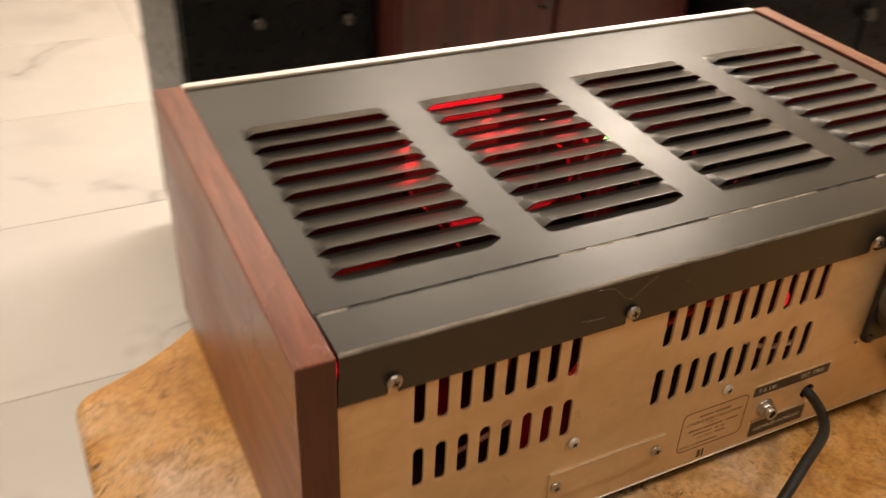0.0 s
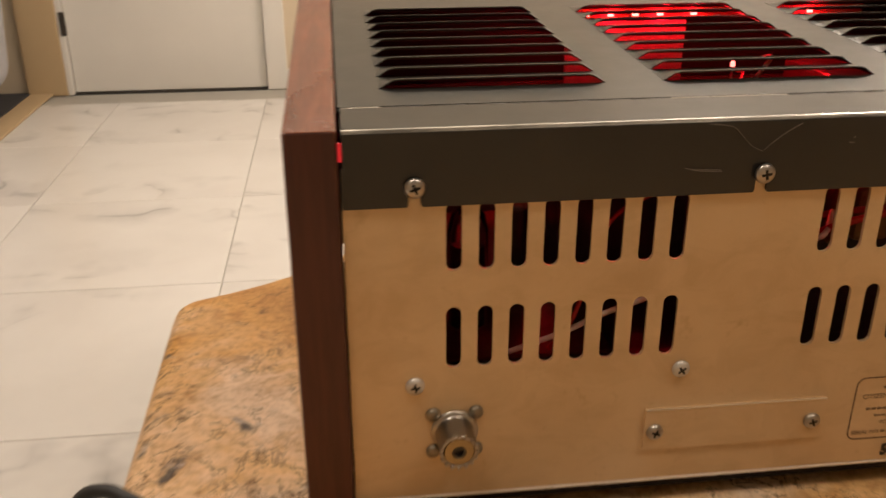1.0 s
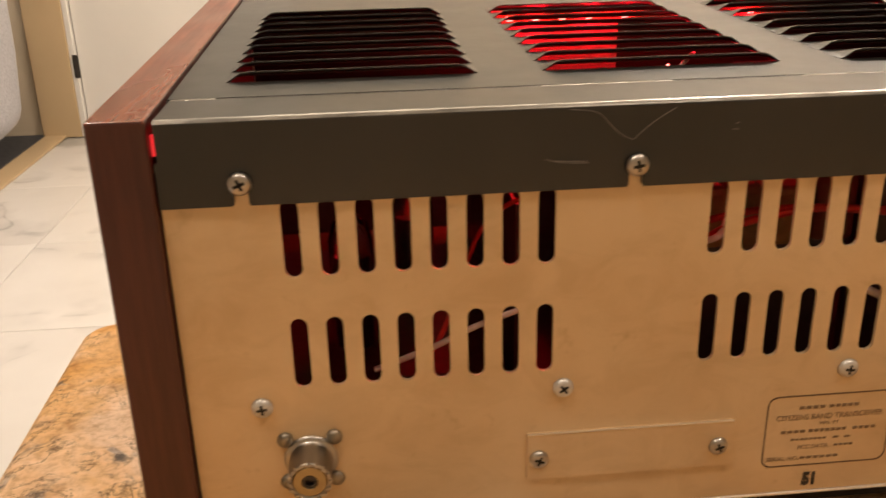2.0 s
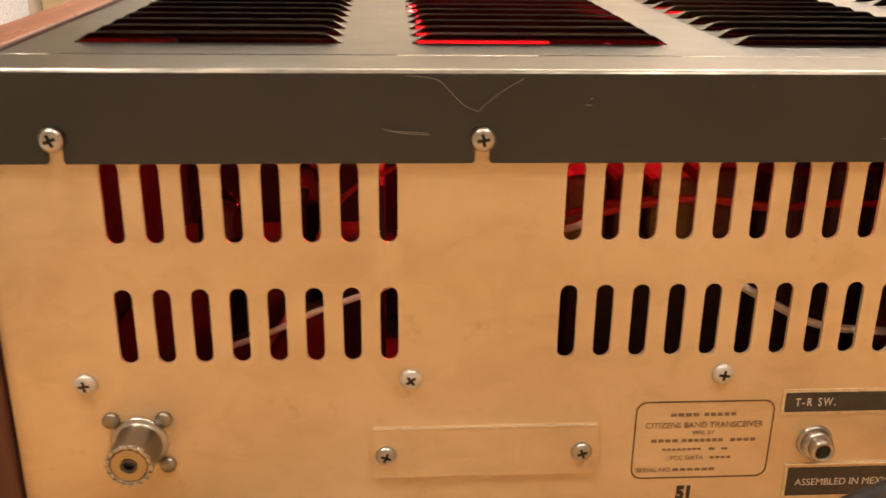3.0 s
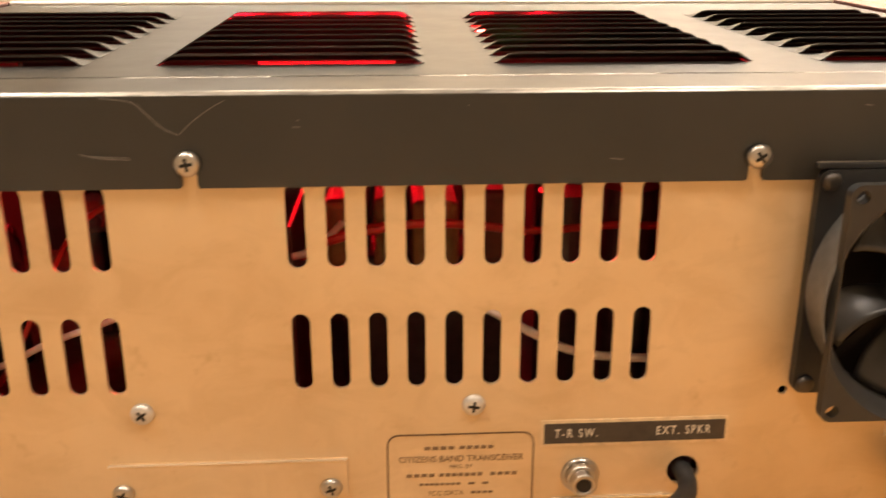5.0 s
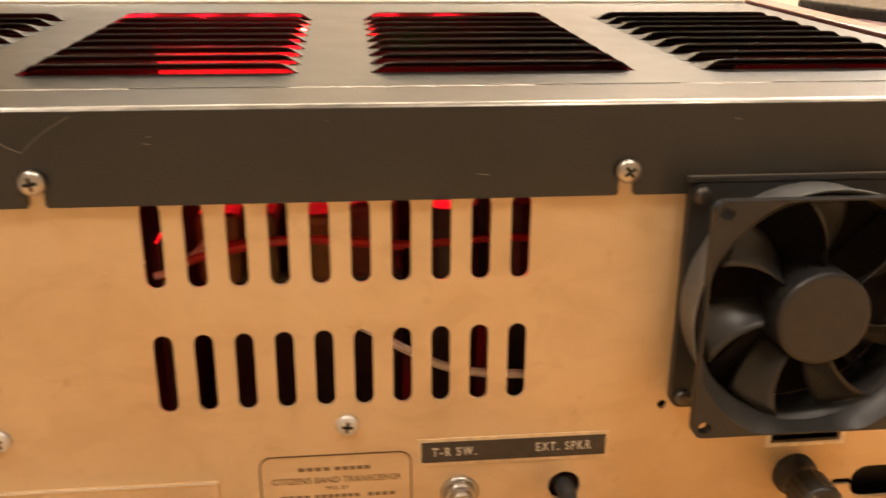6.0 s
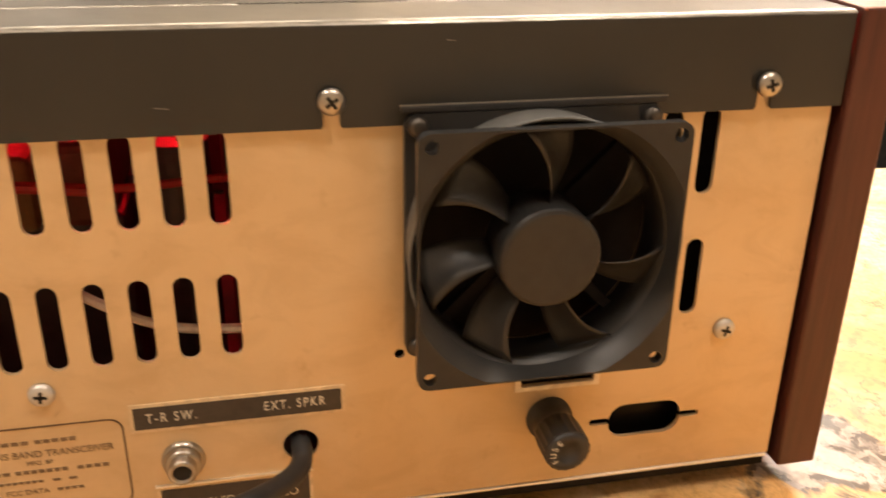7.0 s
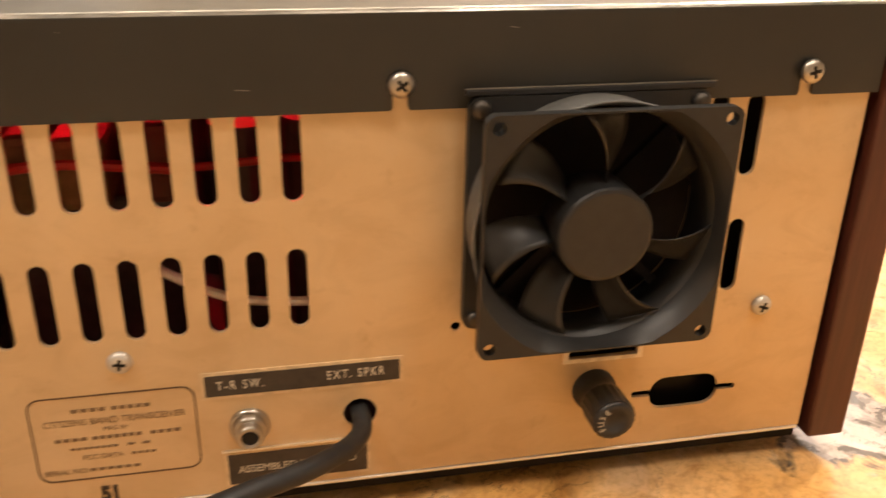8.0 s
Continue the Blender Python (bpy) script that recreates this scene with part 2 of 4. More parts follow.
GLASS = material("clear_glass", (1, 1, 1), 0.03, 0.0, Transmission_Weight=1.0)
RED_LED = glow("red_led", (1.0, 0.05, 0.04), 40.0)
SMALL_LED = glow("small_red_led", (1.0, 0.20, 0.16), 6.0)
GREEN_LED = glow("green_led", (0.25, 1.0, 0.15), 9.0)
LAMP_GLOW = glow("lamp_diffuser", (1.0, 0.84, 0.64), 4.0)
MATTE_BLACK = make_plastic("matte_black", (0.014, 0.012, 0.011), 0.6)
MATTE_BLACK.node_tree.nodes["Principled BSDF"].inputs["Specular IOR Level"].default_value = 0.12
DULL_ZINC = make_metal("dull_zinc", (0.60, 0.575, 0.53), 0.36)
DULL_ZINC.node_tree.nodes["Principled BSDF"].inputs["Metallic"].default_value = 0.55
# Emissive stand-in for red light in the side gap and one slot.
RED_GLOW = glow("red_glow", (1.0, 0.02, 0.03), 1.0)
DUSTY = make_plastic("dusty_fan_plastic", (0.15, 0.148, 0.14), 0.55, 160)
BLADE = make_plastic("blade_plastic", (0.025, 0.0245, 0.0232), 0.42, 90)
FADED_INK = material("faded_ink", (0.20, 0.125, 0.065), 0.5)


def make_worn_fold():
    """Lacquer rubbed through to bare steel in uneven stretches."""
    m = material("worn_fold", (0.3, 0.29, 0.26), 0.30, 0.8)
    w = coords(m, (1, 6, 6))
    n = noise_of(m, w, 26, 6, 0.65)
    feed(m, "Base Color", ramp(m, n, [(0.36, (0.16, 0.15, 0.13)), (0.50, (0.34, 0.32, 0.28)), (0.66, (0.66, 0.63, 0.57))]))
    feed(m, "Roughness", ramp(m, n, [(0.35, (0.36,) * 3), (0.65, (0.24,) * 3)]))
    return m


WORN_FOLD = make_worn_fold()
RUBBED = make_metal("rubbed_sheet", (0.36, 0.34, 0.30), 0.38)
SCRATCH = material("bare_scratch", (0.19, 0.17, 0.14), 0.4, 0.5)


# ---- building helpers ----
def mesh_of(name, bm, mat, smooth=False):
    bmesh.ops.recalc_face_normals(bm, faces=bm.faces)
    me = bpy.data.meshes.new(name)
    bm.to_mesh(me)
    bm.free()
    for m in (mat if isinstance(mat, (list, tuple)) else [mat]):
        me.materials.append(m)
    if smooth:
        for p in me.polygons:
            p.use_smooth = True
    return me


def part(name, bm, mat, parent, label="", smooth=False, at=None):
    """One mesh object under a thing or a part. Its mesh is given in the world's coordinates, or round a place 'at'."""
    ob = new(name, mesh_of(name, bm, mat, smooth))
    ob.parent = parent
    if at is not None:
        ob.matrix_basis = at
    if label:
        ob["label"] = label
    return ob


def thing(name, label, category, kind="", group=""):
    return tagged(new(name), label, category, group, kind)


def solid(name, bm, mat, label, category, kind="", group="", smooth=False):
    return tagged(new(name, mesh_of(name, bm, mat, smooth)), label, category, group, kind)


def box(x0, x1, y0, y1, z0, z1, bevel=0.0, segments=2, bm=None):
    bm = bm or bmesh.new()
    made = bmesh.ops.create_cube(bm, size=1.0, matrix=Matrix.Translation(((x0 + x1) / 2, (y0 + y1) / 2, (z0 + z1) / 2)) @ Matrix.Diagonal((x1 - x0, y1 - y0, z1 - z0, 1)))
    if bevel:
        edges = list({e for v in made["verts"] for e in v.link_edges})
        bmesh.ops.bevel(bm, geom=edges, offset=bevel, segments=segments, affect="EDGES", profile=0.5)
    return bm


def turned(bm, m):
    bmesh.ops.transform(bm, matrix=m, verts=bm.verts)
    return bm


BACK = pose(0, 0, 0, 90, 0, 0)      # turns local z (outward) to -y of the world: a thing standing on the rear panel


def cone(r0, r1, z0, z1, sides=24, bm=None, cx=0.0, cy=0.0):
    bm = bm or bmesh.new()
    bmesh.ops.create_cone(bm, cap_ends=True, segments=sides, radius1=r0, radius2=r1, depth=z1 - z0, matrix=Matrix.Translation((cx, cy, (z0 + z1) / 2)))
    return bm


def lathe(profile, sides=28, bm=None, matrix=Matrix()):
    """A body of revolution about local z from (radius, height) pairs, closed at the axis where the radius is 0."""
    bm = bm or bmesh.new()
    rings = []
    for r, z in profile:
        if r <= 1e-6:
            rings.append([bm.verts.new(matrix @ Vector((0, 0, z)))])
        else:
            rings.append([bm.verts.new(matrix @ Vector((r * math.cos(2 * math.pi * k / sides), r * math.sin(2 * math.pi * k / sides), z))) for k in range(sides)])
    for a, b in zip(rings, rings[1:]):
        for k in range(sides):
            q = (k + 1) % sides
            face = [a[k % len(a)], a[q % len(a)], b[q % len(b)], b[k % len(b)]]
            face = list(dict.fromkeys(face))
            if len(face) > 2:
                bm.faces.new(face)
    return bm


def tube(points, radius, sides=12, steps=8, bm=None):
    """A round cable through points, smoothed."""
    bm = bm or bmesh.new()
    p = [Vector(q) for q in points]
    p = [2 * p[0] - p[1]] + p + [2 * p[-1] - p[-2]]
    path = []
    for k in range(1, len(p) - 2):
        for s in range(steps):
            t = s / steps
            path.append(0.5 * ((2 * p[k]) + (p[k + 1] - p[k - 1]) * t + (2 * p[k - 1] - 5 * p[k] + 4 * p[k + 1] - p[k + 2]) * t * t + (3 * p[k] - p[k - 1] - 3 * p[k + 1] + p[k + 2]) * t ** 3))
    path.append(p[-2])
    rings, up = [], None
    for k, q in enumerate(path):
        ahead = (path[min(k + 1, len(path) - 1)] - path[max(k - 1, 0)]).normalized()
        up = ahead.orthogonal().normalized() if up is None else (up - ahead * up.dot(ahead)).normalized()
        side = ahead.cross(up)
        rings.append([bm.verts.new(q + radius * (math.cos(a) * up + math.sin(a) * side)) for a in (2 * math.pi * i / sides for i in range(sides))])
    for a, b in zip(rings, rings[1:]):
        for i in range(sides):
            bm.faces.new((a[i], a[(i + 1) % sides], b[(i + 1) % sides], b[i]))
    bm.faces.new(rings[0][::-1])
    bm.faces.new(rings[-1])
    return bm


def stadium(cx, cy, w, h, n=7):
    """A slot's outline with round ends; taller than wide."""
    r = w / 2
    out = [(cx + r * math.cos(math.pi * k / n), cy + h / 2 - r + r * math.sin(math.pi * k / n)) for k in range(n + 1)]
    return out + [(cx - r * math.cos(math.pi * k / n), cy - h / 2 + r - r * math.sin(math.pi * k / n)) for k in range(n + 1)]


def rounded(x0, x1, y0, y1, r, n=4):
    out = []
    for cx, cy, a in ((x1 - r, y1 - r, 0), (x0 + r, y1 - r, 90), (x0 + r, y0 + r, 180), (x1 - r, y0 + r, 270)):
        out += [(cx + r * math.cos(radians(a + 90 * k / n)), cy + r * math.sin(radians(a + 90 * k / n))) for k in range(n + 1)]
    return out


def sheet(outline, holes, thick):
    """A flat plate in local x, y with holes, from z = 0 down to z = -thick."""
    bm = bmesh.new()
    edges = []
    for loop in [outline] + holes:
        vs = [bm.verts.new((x, y, 0)) for x, y in loop]
        edges += [bm.edges.new((vs[k], vs[(k + 1) % len(vs)])) for k in range(len(vs))]
    bmesh.ops.triangle_fill(bm, use_beauty=True, use_dissolve=False, edges=edges, normal=(0, 0, 1))
    made = bmesh.ops.extrude_face_region(bm, geom=list(bm.faces))
    bmesh.ops.translate(bm, vec=(0, 0, -thick), verts=[v for v in made["geom"] if isinstance(v, bmesh.types.BMVert)])
    return bm


def lettering(text, size, x, z, y, mat, parent, name="lettering", align="CENTER", turn=0.0, squeeze=1.0, bold=0.0, space=1.0):
    """Printed words on the rear panel, centred at x, z, lying at the depth y."""
    data = bpy.data.curves.new(name, "FONT")
    data.body, data.size, data.align_x, data.align_y, data.extrude = text, size, align, "CENTER", 0.00004
    data.offset, data.space_character = bold, space
    ob = bpy.data.objects.new(name, data)
    scene.collection.objects.link(ob)
    bpy.context.view_layer.update()
    me = bpy.data.meshes.new_from_object(ob.evaluated_get(bpy.context.evaluated_depsgraph_get()))
    bpy.data.objects.remove(ob)
    me.materials.clear()
    me.materials.append(mat)
    out = new(name, me)
    out.parent = parent
    out.matrix_basis = pose(x, y, z, 90, 0, 0) @ pose(0, 0, 0, 0, 0, turn) @ Matrix.Diagonal((squeeze, 1, 1, 1))
    return out


# ---- room ----
def room_box(x0, x1, y0, y1, z0, z1, bevel=0.0):
    return turned(box(x0, x1, y0, y1, z0, z1, bevel), ROOM)


T = 0.62                                    # tile pitch
DOOR_Y = 2.665                              # the door's wall, in the room's frame
DX0, DX1 = -0.846, -0.003                     # door opening
LEFT, RIGHT, NEAR = -2.3, 3.2, -3.6
HIGH = CEIL + 0.68

floor = solid("floor", room_box(LEFT, RIGHT, NEAR, DOOR_Y, -0.06, -0.004), GROUT, "grey grout bed under white marble floor tiles", "floor", "structure")
solid("wall_north", room_box(LEFT, DX0 - 0.14, DOOR_Y, DOOR_Y + 0.12, 0, HIGH), WALL_PAINT, "cream painted wall beside the white door", "wall", "structure")
solid("wall_north_right", room_box(DX1 + 0.09, RIGHT, DOOR_Y, DOOR_Y + 0.12, 0, HIGH), WALL_PAINT, "cream painted wall beside the white door", "wall", "structure")
solid("wall_north_top", room_box(DX0 - 0.14, DX1 + 0.09, DOOR_Y, DOOR_Y + 0.12, 2.12, HIGH), WALL_PAINT, "cream painted wall above the white door", "wall", "structure")
solid("wall_west", room_box(LEFT - 0.12, LEFT, NEAR, DOOR_Y, 0, HIGH), WALL_PAINT, "plain cream painted wall", "wall", "structure")
solid("wall_east", room_box(RIGHT, RIGHT + 0.12, NEAR, DOOR_Y, 0, HIGH), WALL_PAINT, "plain cream painted wall", "wall", "structure")
solid("wall_south", room_box(LEFT, RIGHT, NEAR - 0.12, NEAR, 0, HIGH), WALL_PAINT, "plain cream painted wall", "wall", "structure")
solid("ceiling", room_box(LEFT, RIGHT, NEAR, DOOR_Y, HIGH, HIGH + 0.1), CEILING_PAINT, "plain white painted ceiling with flush lights", "ceiling", "structure")
solid("baseboard", room_box(DX1 + 0.09, RIGHT, DOOR_Y - 0.014, DOOR_Y, 0, 0.09, 0.003), DOOR_PAINT, "white painted baseboard along the wall", "baseboard", "structure")

door = thing("door_1", "closed white painted flush door with hinge", "door", "structure")
part("door_leaf", room_box(DX0 + 0.004, DX1 - 0.004, DOOR_Y + 0.012, DOOR_Y + 0.05, 0.008, 2.04, 0.002), DOOR_PAINT, door)
part("frame", room_box(DX1, DX1 + 0.09, DOOR_Y - 0.015, DOOR_Y + 0.10, 0, 2.12, 0.004), DOOR_PAINT, door, "white painted door casing")
part("frame", room_box(DX0 - 0.024, DX0, DOOR_Y - 0.015, DOOR_Y + 0.10, 0, 2.12, 0.004), DOOR_PAINT, door, "white painted door casing")
part("frame", room_box(DX0, DX1, DOOR_Y - 0.015, DOOR_Y + 0.10, 2.045, 2.12, 0.004), DOOR_PAINT, door, "white painted door casing")
# Dark strip takes the place of shade in the gap below the leaf.
part("threshold", room_box(DX0, DX1, DOOR_Y + 0.004, DOOR_Y + 0.10, 0, 0.007), DARK_STEEL, door, "dark strip standing in for the shaded gap under the door")
part("hinge", room_box(DX0 - 0.012, DX0 + 0.012, DOOR_Y - 0.004 - 0.018, DOOR_Y - 0.016, 0.26, 0.36, 0.004), DARK_STEEL, door, "dark steel hinge")
solid("trim", room_box(DX0 - 0.19, DX0 - 0.024, DOOR_Y - 0.02, DOOR_Y + 0.12, 0, 2.12, 0.004), TAN_TRIM, "tan painted casing beside the white door", "door casing", "structure")

# tan threshold strip and dark carpet of the side room
solid("carpet", room_box(LEFT, -1.03, 0.3, DOOR_Y, 0.002, 0.014, 0.004), CARPET, "dark grey carpet of the adjoining area", "carpet", "structure")
solid("threshold_strip", room_box(-1.03, -0.935, 0.3, DOOR_Y, 0.002, 0.012, 0.003), TAN_TRIM, "tan floor strip between tiles and carpet", "threshold", "structure")

cushion_bm = box(-1.78, -0.955, 1.98, 2.33, 0.10, 0.80, 0.12, 5)
bmesh.ops.subdivide_edges(cushion_bm, edges=cushion_bm.edges[:], cuts=1, use_grid_fill=True)
for v in cushion_bm.verts:
    v.co += 0.03 * noise.noise_vector(v.co * 4.0)
pouf = thing("armchair", "grey cloth armchair on dark carpet", "armchair")
part("body", turned(cushion_bm, ROOM), GREY_CLOTH, pouf, smooth=True)
for fx, fy in ((-1.72, 2.05), (-1.22, 2.05), (-1.72, 2.26), (-1.22, 2.26)):
    part("leg", turned(cone(0.02, 0.026, 0.014, 0.13, 14, None, fx, fy), ROOM), BLACK_PLASTIC, pouf)

for lx, ly, size, watts in LAMPS:
    lamp = thing("ceiling_light", "unseen square ceiling light with warm diffuser", "ceiling light", group="ceiling lights")
    z = CEIL
    for sx, sy, wx, wy in ((0, 1, 1.1, 0.05), (0, -1, 1.1, 0.05), (1, 0, 0.05, 1.0), (-1, 0, 0.05, 1.0)):
        cx, cy = lx + sx * size * 0.525, ly + sy * size * 0.525
        part("frame", box(cx - size * wx / 2, cx + size * wx / 2, cy - size * wy / 2, cy + size * wy / 2, z - 0.03, z, 0.003), CEILING_PAINT, lamp)
    part("diffuser", box(lx - size / 2, lx + size / 2, ly - size / 2, ly + size / 2, z - 0.018, z - 0.010), LAMP_GLOW, lamp)


downlight = thing("downlight_fitting", "round recessed downlight in the ceiling", "ceiling light")
part("ring", lathe([(0.045, -0.012), (0.060, -0.012), (0.062, -0.004), (0.062, 0.0), (0.045, 0.0), (0.045, -0.012)], 28, None, Matrix.Translation((*SPOT, CEIL))), ALUMINIUM, downlight)

# furniture standing behind the table
def on_front(x, y, z):
    """Pose of a part whose local z points out of a front that faces the viewer."""
    return pose(x, y, z) @ BACK


def cabinet(name, label, x0, x1, y0, y1, top, mat, doors):
    c = thing(name, label, "cabinet")
    part("body", box(x0, x1, y0 + 0.02, y1, -0.60, top - 0.03, 0.004), mat, c)
    part("top", box(x0 - 0.008, x1 + 0.008, y0 - 0.008, y1, top - 0.028, top, 0.006), mat, c)
    part("plinth", box(x0 + 0.02, x1 - 0.02, y0 + 0.05, y1 - 0.02, -0.68, -0.602), BLACK_PLASTIC, c)
    w = (x1 - x0) / doors
    for k in range(doors):
        a, b = x0 + k * w + 0.004, x0 + (k + 1) * w - 0.004
        leaf = part("door", box(a, b, y0, y0 + 0.018, -0.59, top - 0.04, 0.004), mat, c)
        part("handle", tube([(b - 0.03, y0, top - 0.18), (b - 0.03, y0 - 0.022, top - 0.17), (b - 0.03, y0 - 0.022, top - 0.10), (b - 0.03, y0, top - 0.09)], 0.004, 10, 4), DARK_STEEL, leaf)
    return c


left_black = cabinet("black_cabinet", "black lacquered cabinet standing on the tiles", 0.158, 0.505, 1.18, 1.62, 0.20, BLACK_LACQUER, 1)
# Black form added in place of the dark adjoining area.
cabinet("dark_backdrop", "black cabinet form standing in for the dark area behind the grey armchair", -2.56, -1.52, 3.44, 3.66, 1.10, BLACK_LACQUER, 2)
cabinet("cherry_cabinet", "dark cherry wood cabinet beside the black cabinet", 0.52, 1.16, 1.10, 1.60, 0.10, CHERRY, 2)
right_black = cabinet("black_cabinet", "black lacquered cabinet beside the cherry one", 1.18, 1.9, 0.98, 1.55, 0.12, BLACK_LACQUER, 2)

# Metal studs added to stand in for pale glints on the black fronts.
for owner, kx, ky, kz, kr in ((left_black, 0.288, 1.18, -0.076, 0.010), (left_black, 0.449, 1.18, -0.086, 0.010), (right_black, 1.537, 0.98, -0.133, 0.014)):
    part("knob", turned(lathe([(kr * 0.5, 0), (kr * 0.5, 0.008), (kr, 0.012), (kr, 0.019), (kr * 0.8, 0.022), (0, 0.023)], 24), on_front(kx, ky, kz)), DARK_STEEL, owner, "small metal stud standing in for a pale glint", True)


# ---- table ----
def table_outline():
    pts = [(-0.104, -0.43), (-0.1115, 0.208)]
    for k in range(1, 7):                      # rounded rear corner
        a = radians(180 - 70 * k / 6)
        pts.append((-0.0905 + 0.0210 * math.cos(a), 0.2205 + 0.0210 * math.sin(a)))
    pts += [(-0.080, 0.2475), (-0.060, 0.2575), (-0.040, 0.2700), (-0.022, 0.284), (-0.002, 0.303), (0.022, 0.322), (0.06, 0.336), (0.12, 0.342), (1.05, 0.345)]
    for k in range(1, 6):
        a = radians(90 - 90 * k / 6)
        pts.append((1.05 + 0.08 * math.cos(a), 0.265 + 0.08 * math.sin(a)))
    return pts + [(1.13, -0.43)]


stone_table = thing("stone_table", "low table with a polished golden granite top", "table")
slab = sheet(table_outline(), [], 0.03)
rim = [e for e in slab.edges if len(e.link_faces) == 2 and e.calc_face_angle(0) > 1.0 and abs(e.verts[0].co.z - e.verts[1].co.z) < 1e-6]
bmesh.ops.bevel(slab, geom=rim, offset=0.009, segments=4, affect="EDGES", profile=0.5)
top_part = part("tabletop", slab, GRANITE, stone_table, "golden granite slab with dark cracks")
part("apron", box(-0.02, 1.03, -0.36, 0.20, -0.10, -0.031, 0.004), CHERRY, stone_table, "dark wooden apron")
for lx, ly in ((0.03, -0.31), (0.98, -0.31), (0.03, 0.15), (0.98, 0.15)):
    part("leg", box(lx - 0.035, lx + 0.035, ly - 0.035, ly + 0.035, -0.68, -0.101, 0.006), CHERRY, stone_table)


# ---- radio ----
W = 0.4985                                   # chassis width
PT = 0.0015                                  # sheet thickness


def top_z(y):
    """Height of the cover's top, rising slightly to the front."""
    return 0.1772 + 0.042 * y


radio = thing("radio_transceiver", "vintage transceiver with gold rear panel, olive-grey louvred cover and wooden sides", "radio")


def on_panel(x, z, y=0.0):
    """Pose of a part whose local z points out of the rear panel."""
    return pose(x, y, z) @ BACK


def upright(bm):
    """Lays a plate drawn in x, y into the rear panel's plane, its front at y = 0."""
    return turned(bm, BACK)


PITCH, SLOT_W = 0.0127, 0.0062
UP_MID, UP_H = 0.1348, 0.0283
LOW_MID, LOW_H = 0.0911, 0.0276
slots = []
for x0, count in ((0.0418, 8), (0.1925, 10), (0.4448, 2)):
    for k in range(count):
        slots += [stadium(x0 + k * PITCH, UP_MID, SLOT_W, UP_H), stadium(x0 + k * PITCH, LOW_MID, SLOT_W, LOW_H)]
cable_hole = [(0.3255 + 0.0058 * math.cos(2 * math.pi * k / 20), 0.0415 + 0.0058 * math.sin(2 * math.pi * k / 20)) for k in range(20)]
fan_hole = [(0.3995 + 0.0392 * math.cos(2 * math.pi * k / 40), 0.1125 + 0.0392 * math.sin(2 * math.pi * k / 40)) for k in range(40)]
small_hole = [(0.3585 + 0.0017 * math.cos(2 * math.pi * k / 12), 0.0722 + 0.0017 * math.sin(2 * math.pi * k / 12)) for k in range(12)]
SX0, SX1, SZ0, SZ1, SR = 0.4330, 0.4602, 0.0295, 0.0429, 0.0060
corner = rounded(SX0, SX1, SZ0, SZ1, SR, 5)
socket_hole = corner[:6] + corner[6:12] + [(SX0, 0.0381), (SX0 - 0.0066, 0.0379), (SX0 - 0.0072, 0.0374), (SX0 - 0.0072, 0.0360), (SX0 - 0.0066, 0.0355), (SX0, 0.0353)] + corner[12:18] + corner[18:] + [(SX1, 0.0350), (SX1 + 0.0066, 0.0350), (SX1 + 0.0072, 0.0355), (SX1 + 0.0072, 0.0369), (SX1 + 0.0066, 0.0374), (SX1, 0.0376)]
notch_hole = [(0.3998, 0.0548), (0.4258, 0.0548), (0.4258, 0.0625), (0.3998, 0.0625)]
panel = part("rear_panel", upright(sheet([(0, 0.0145), (W, 0.0145), (W, 0.1745), (0.004, 0.1745), (0.004, 0.1630), (0, 0.1630)], slots + [cable_hole, socket_hole, notch_hole, fan_hole, small_hole], PT)), GOLD, radio, "gold-toned aluminium rear panel with slots")
# The light caught by this rim is put into its pale colour.
part("frame", upright(turned(sheet([(0.3978, 0.0532), (0.4278, 0.0532), (0.4278, 0.0645), (0.3978, 0.0645)], [notch_hole], 0.0007), pose(0, 0, 0.0007))), LIT_RIM, panel, "rim of the small cut-out, coloured pale where it catches light")
# The fold's highlight is put into this edge's bright metal.
part("folded_edge", box(0.0005, W - 0.0005, -0.0006, 0.012, 0.0131, 0.0143, 0.0004), ALUMINIUM, radio, "folded edge under the rear panel, bright to show its highlight")

# Black plate added in place of the opening's shaded, empty depth.
part("dark_depth_plate", box(0.4200, 0.4780, 0.0075, 0.0090, 0.0150, 0.0520), BLACK_LACQUER, radio, "black plate standing in for the dark depth behind the opening")

# underside, front and inner sides
part("bottom_plate", box(0.0, W, 0.002, 0.282, 0.008, 0.0123), MATTE_BLACK, radio)
part("front_panel", box(-0.001, W + 0.001, 0.2865, 0.295, 0.012, top_z(0.29) + 0.0022, 0.0012), ALUMINIUM, radio, "bright aluminium front panel edge")
for fx in (0.05, W - 0.05):
    for fy in (0.035, 0.25):
        part("foot", cone(0.011, 0.009, 0.0, 0.0078, 20, None, fx, fy), RUBBER, radio, "black rubber foot")


def wood_side(x0, x1):
    bm = box(x0, x1, -0.0035, 0.292, 0.0100, 0.18)
    for v in bm.verts:
        if v.co.z > 0.1:
            v.co.z = top_z(v.co.y) + 0.0017
    bmesh.ops.bevel(bm, geom=bm.edges[:], offset=0.0009, segments=2, affect="EDGES", profile=0.5)
    bm.normal_update()
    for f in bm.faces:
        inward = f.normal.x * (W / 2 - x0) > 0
        f.material_index = 1 if abs(f.normal.y) > 0.9 or (inward and abs(f.normal.x) > 0.9) else 0      # ends are darker end grain; inner face is darkened to stand in for shade
    return bm


part("side_panel", wood_side(-0.0200, -0.0008), [WALNUT, WALNUT_END_SHADE], radio, "red-brown walnut side panel")
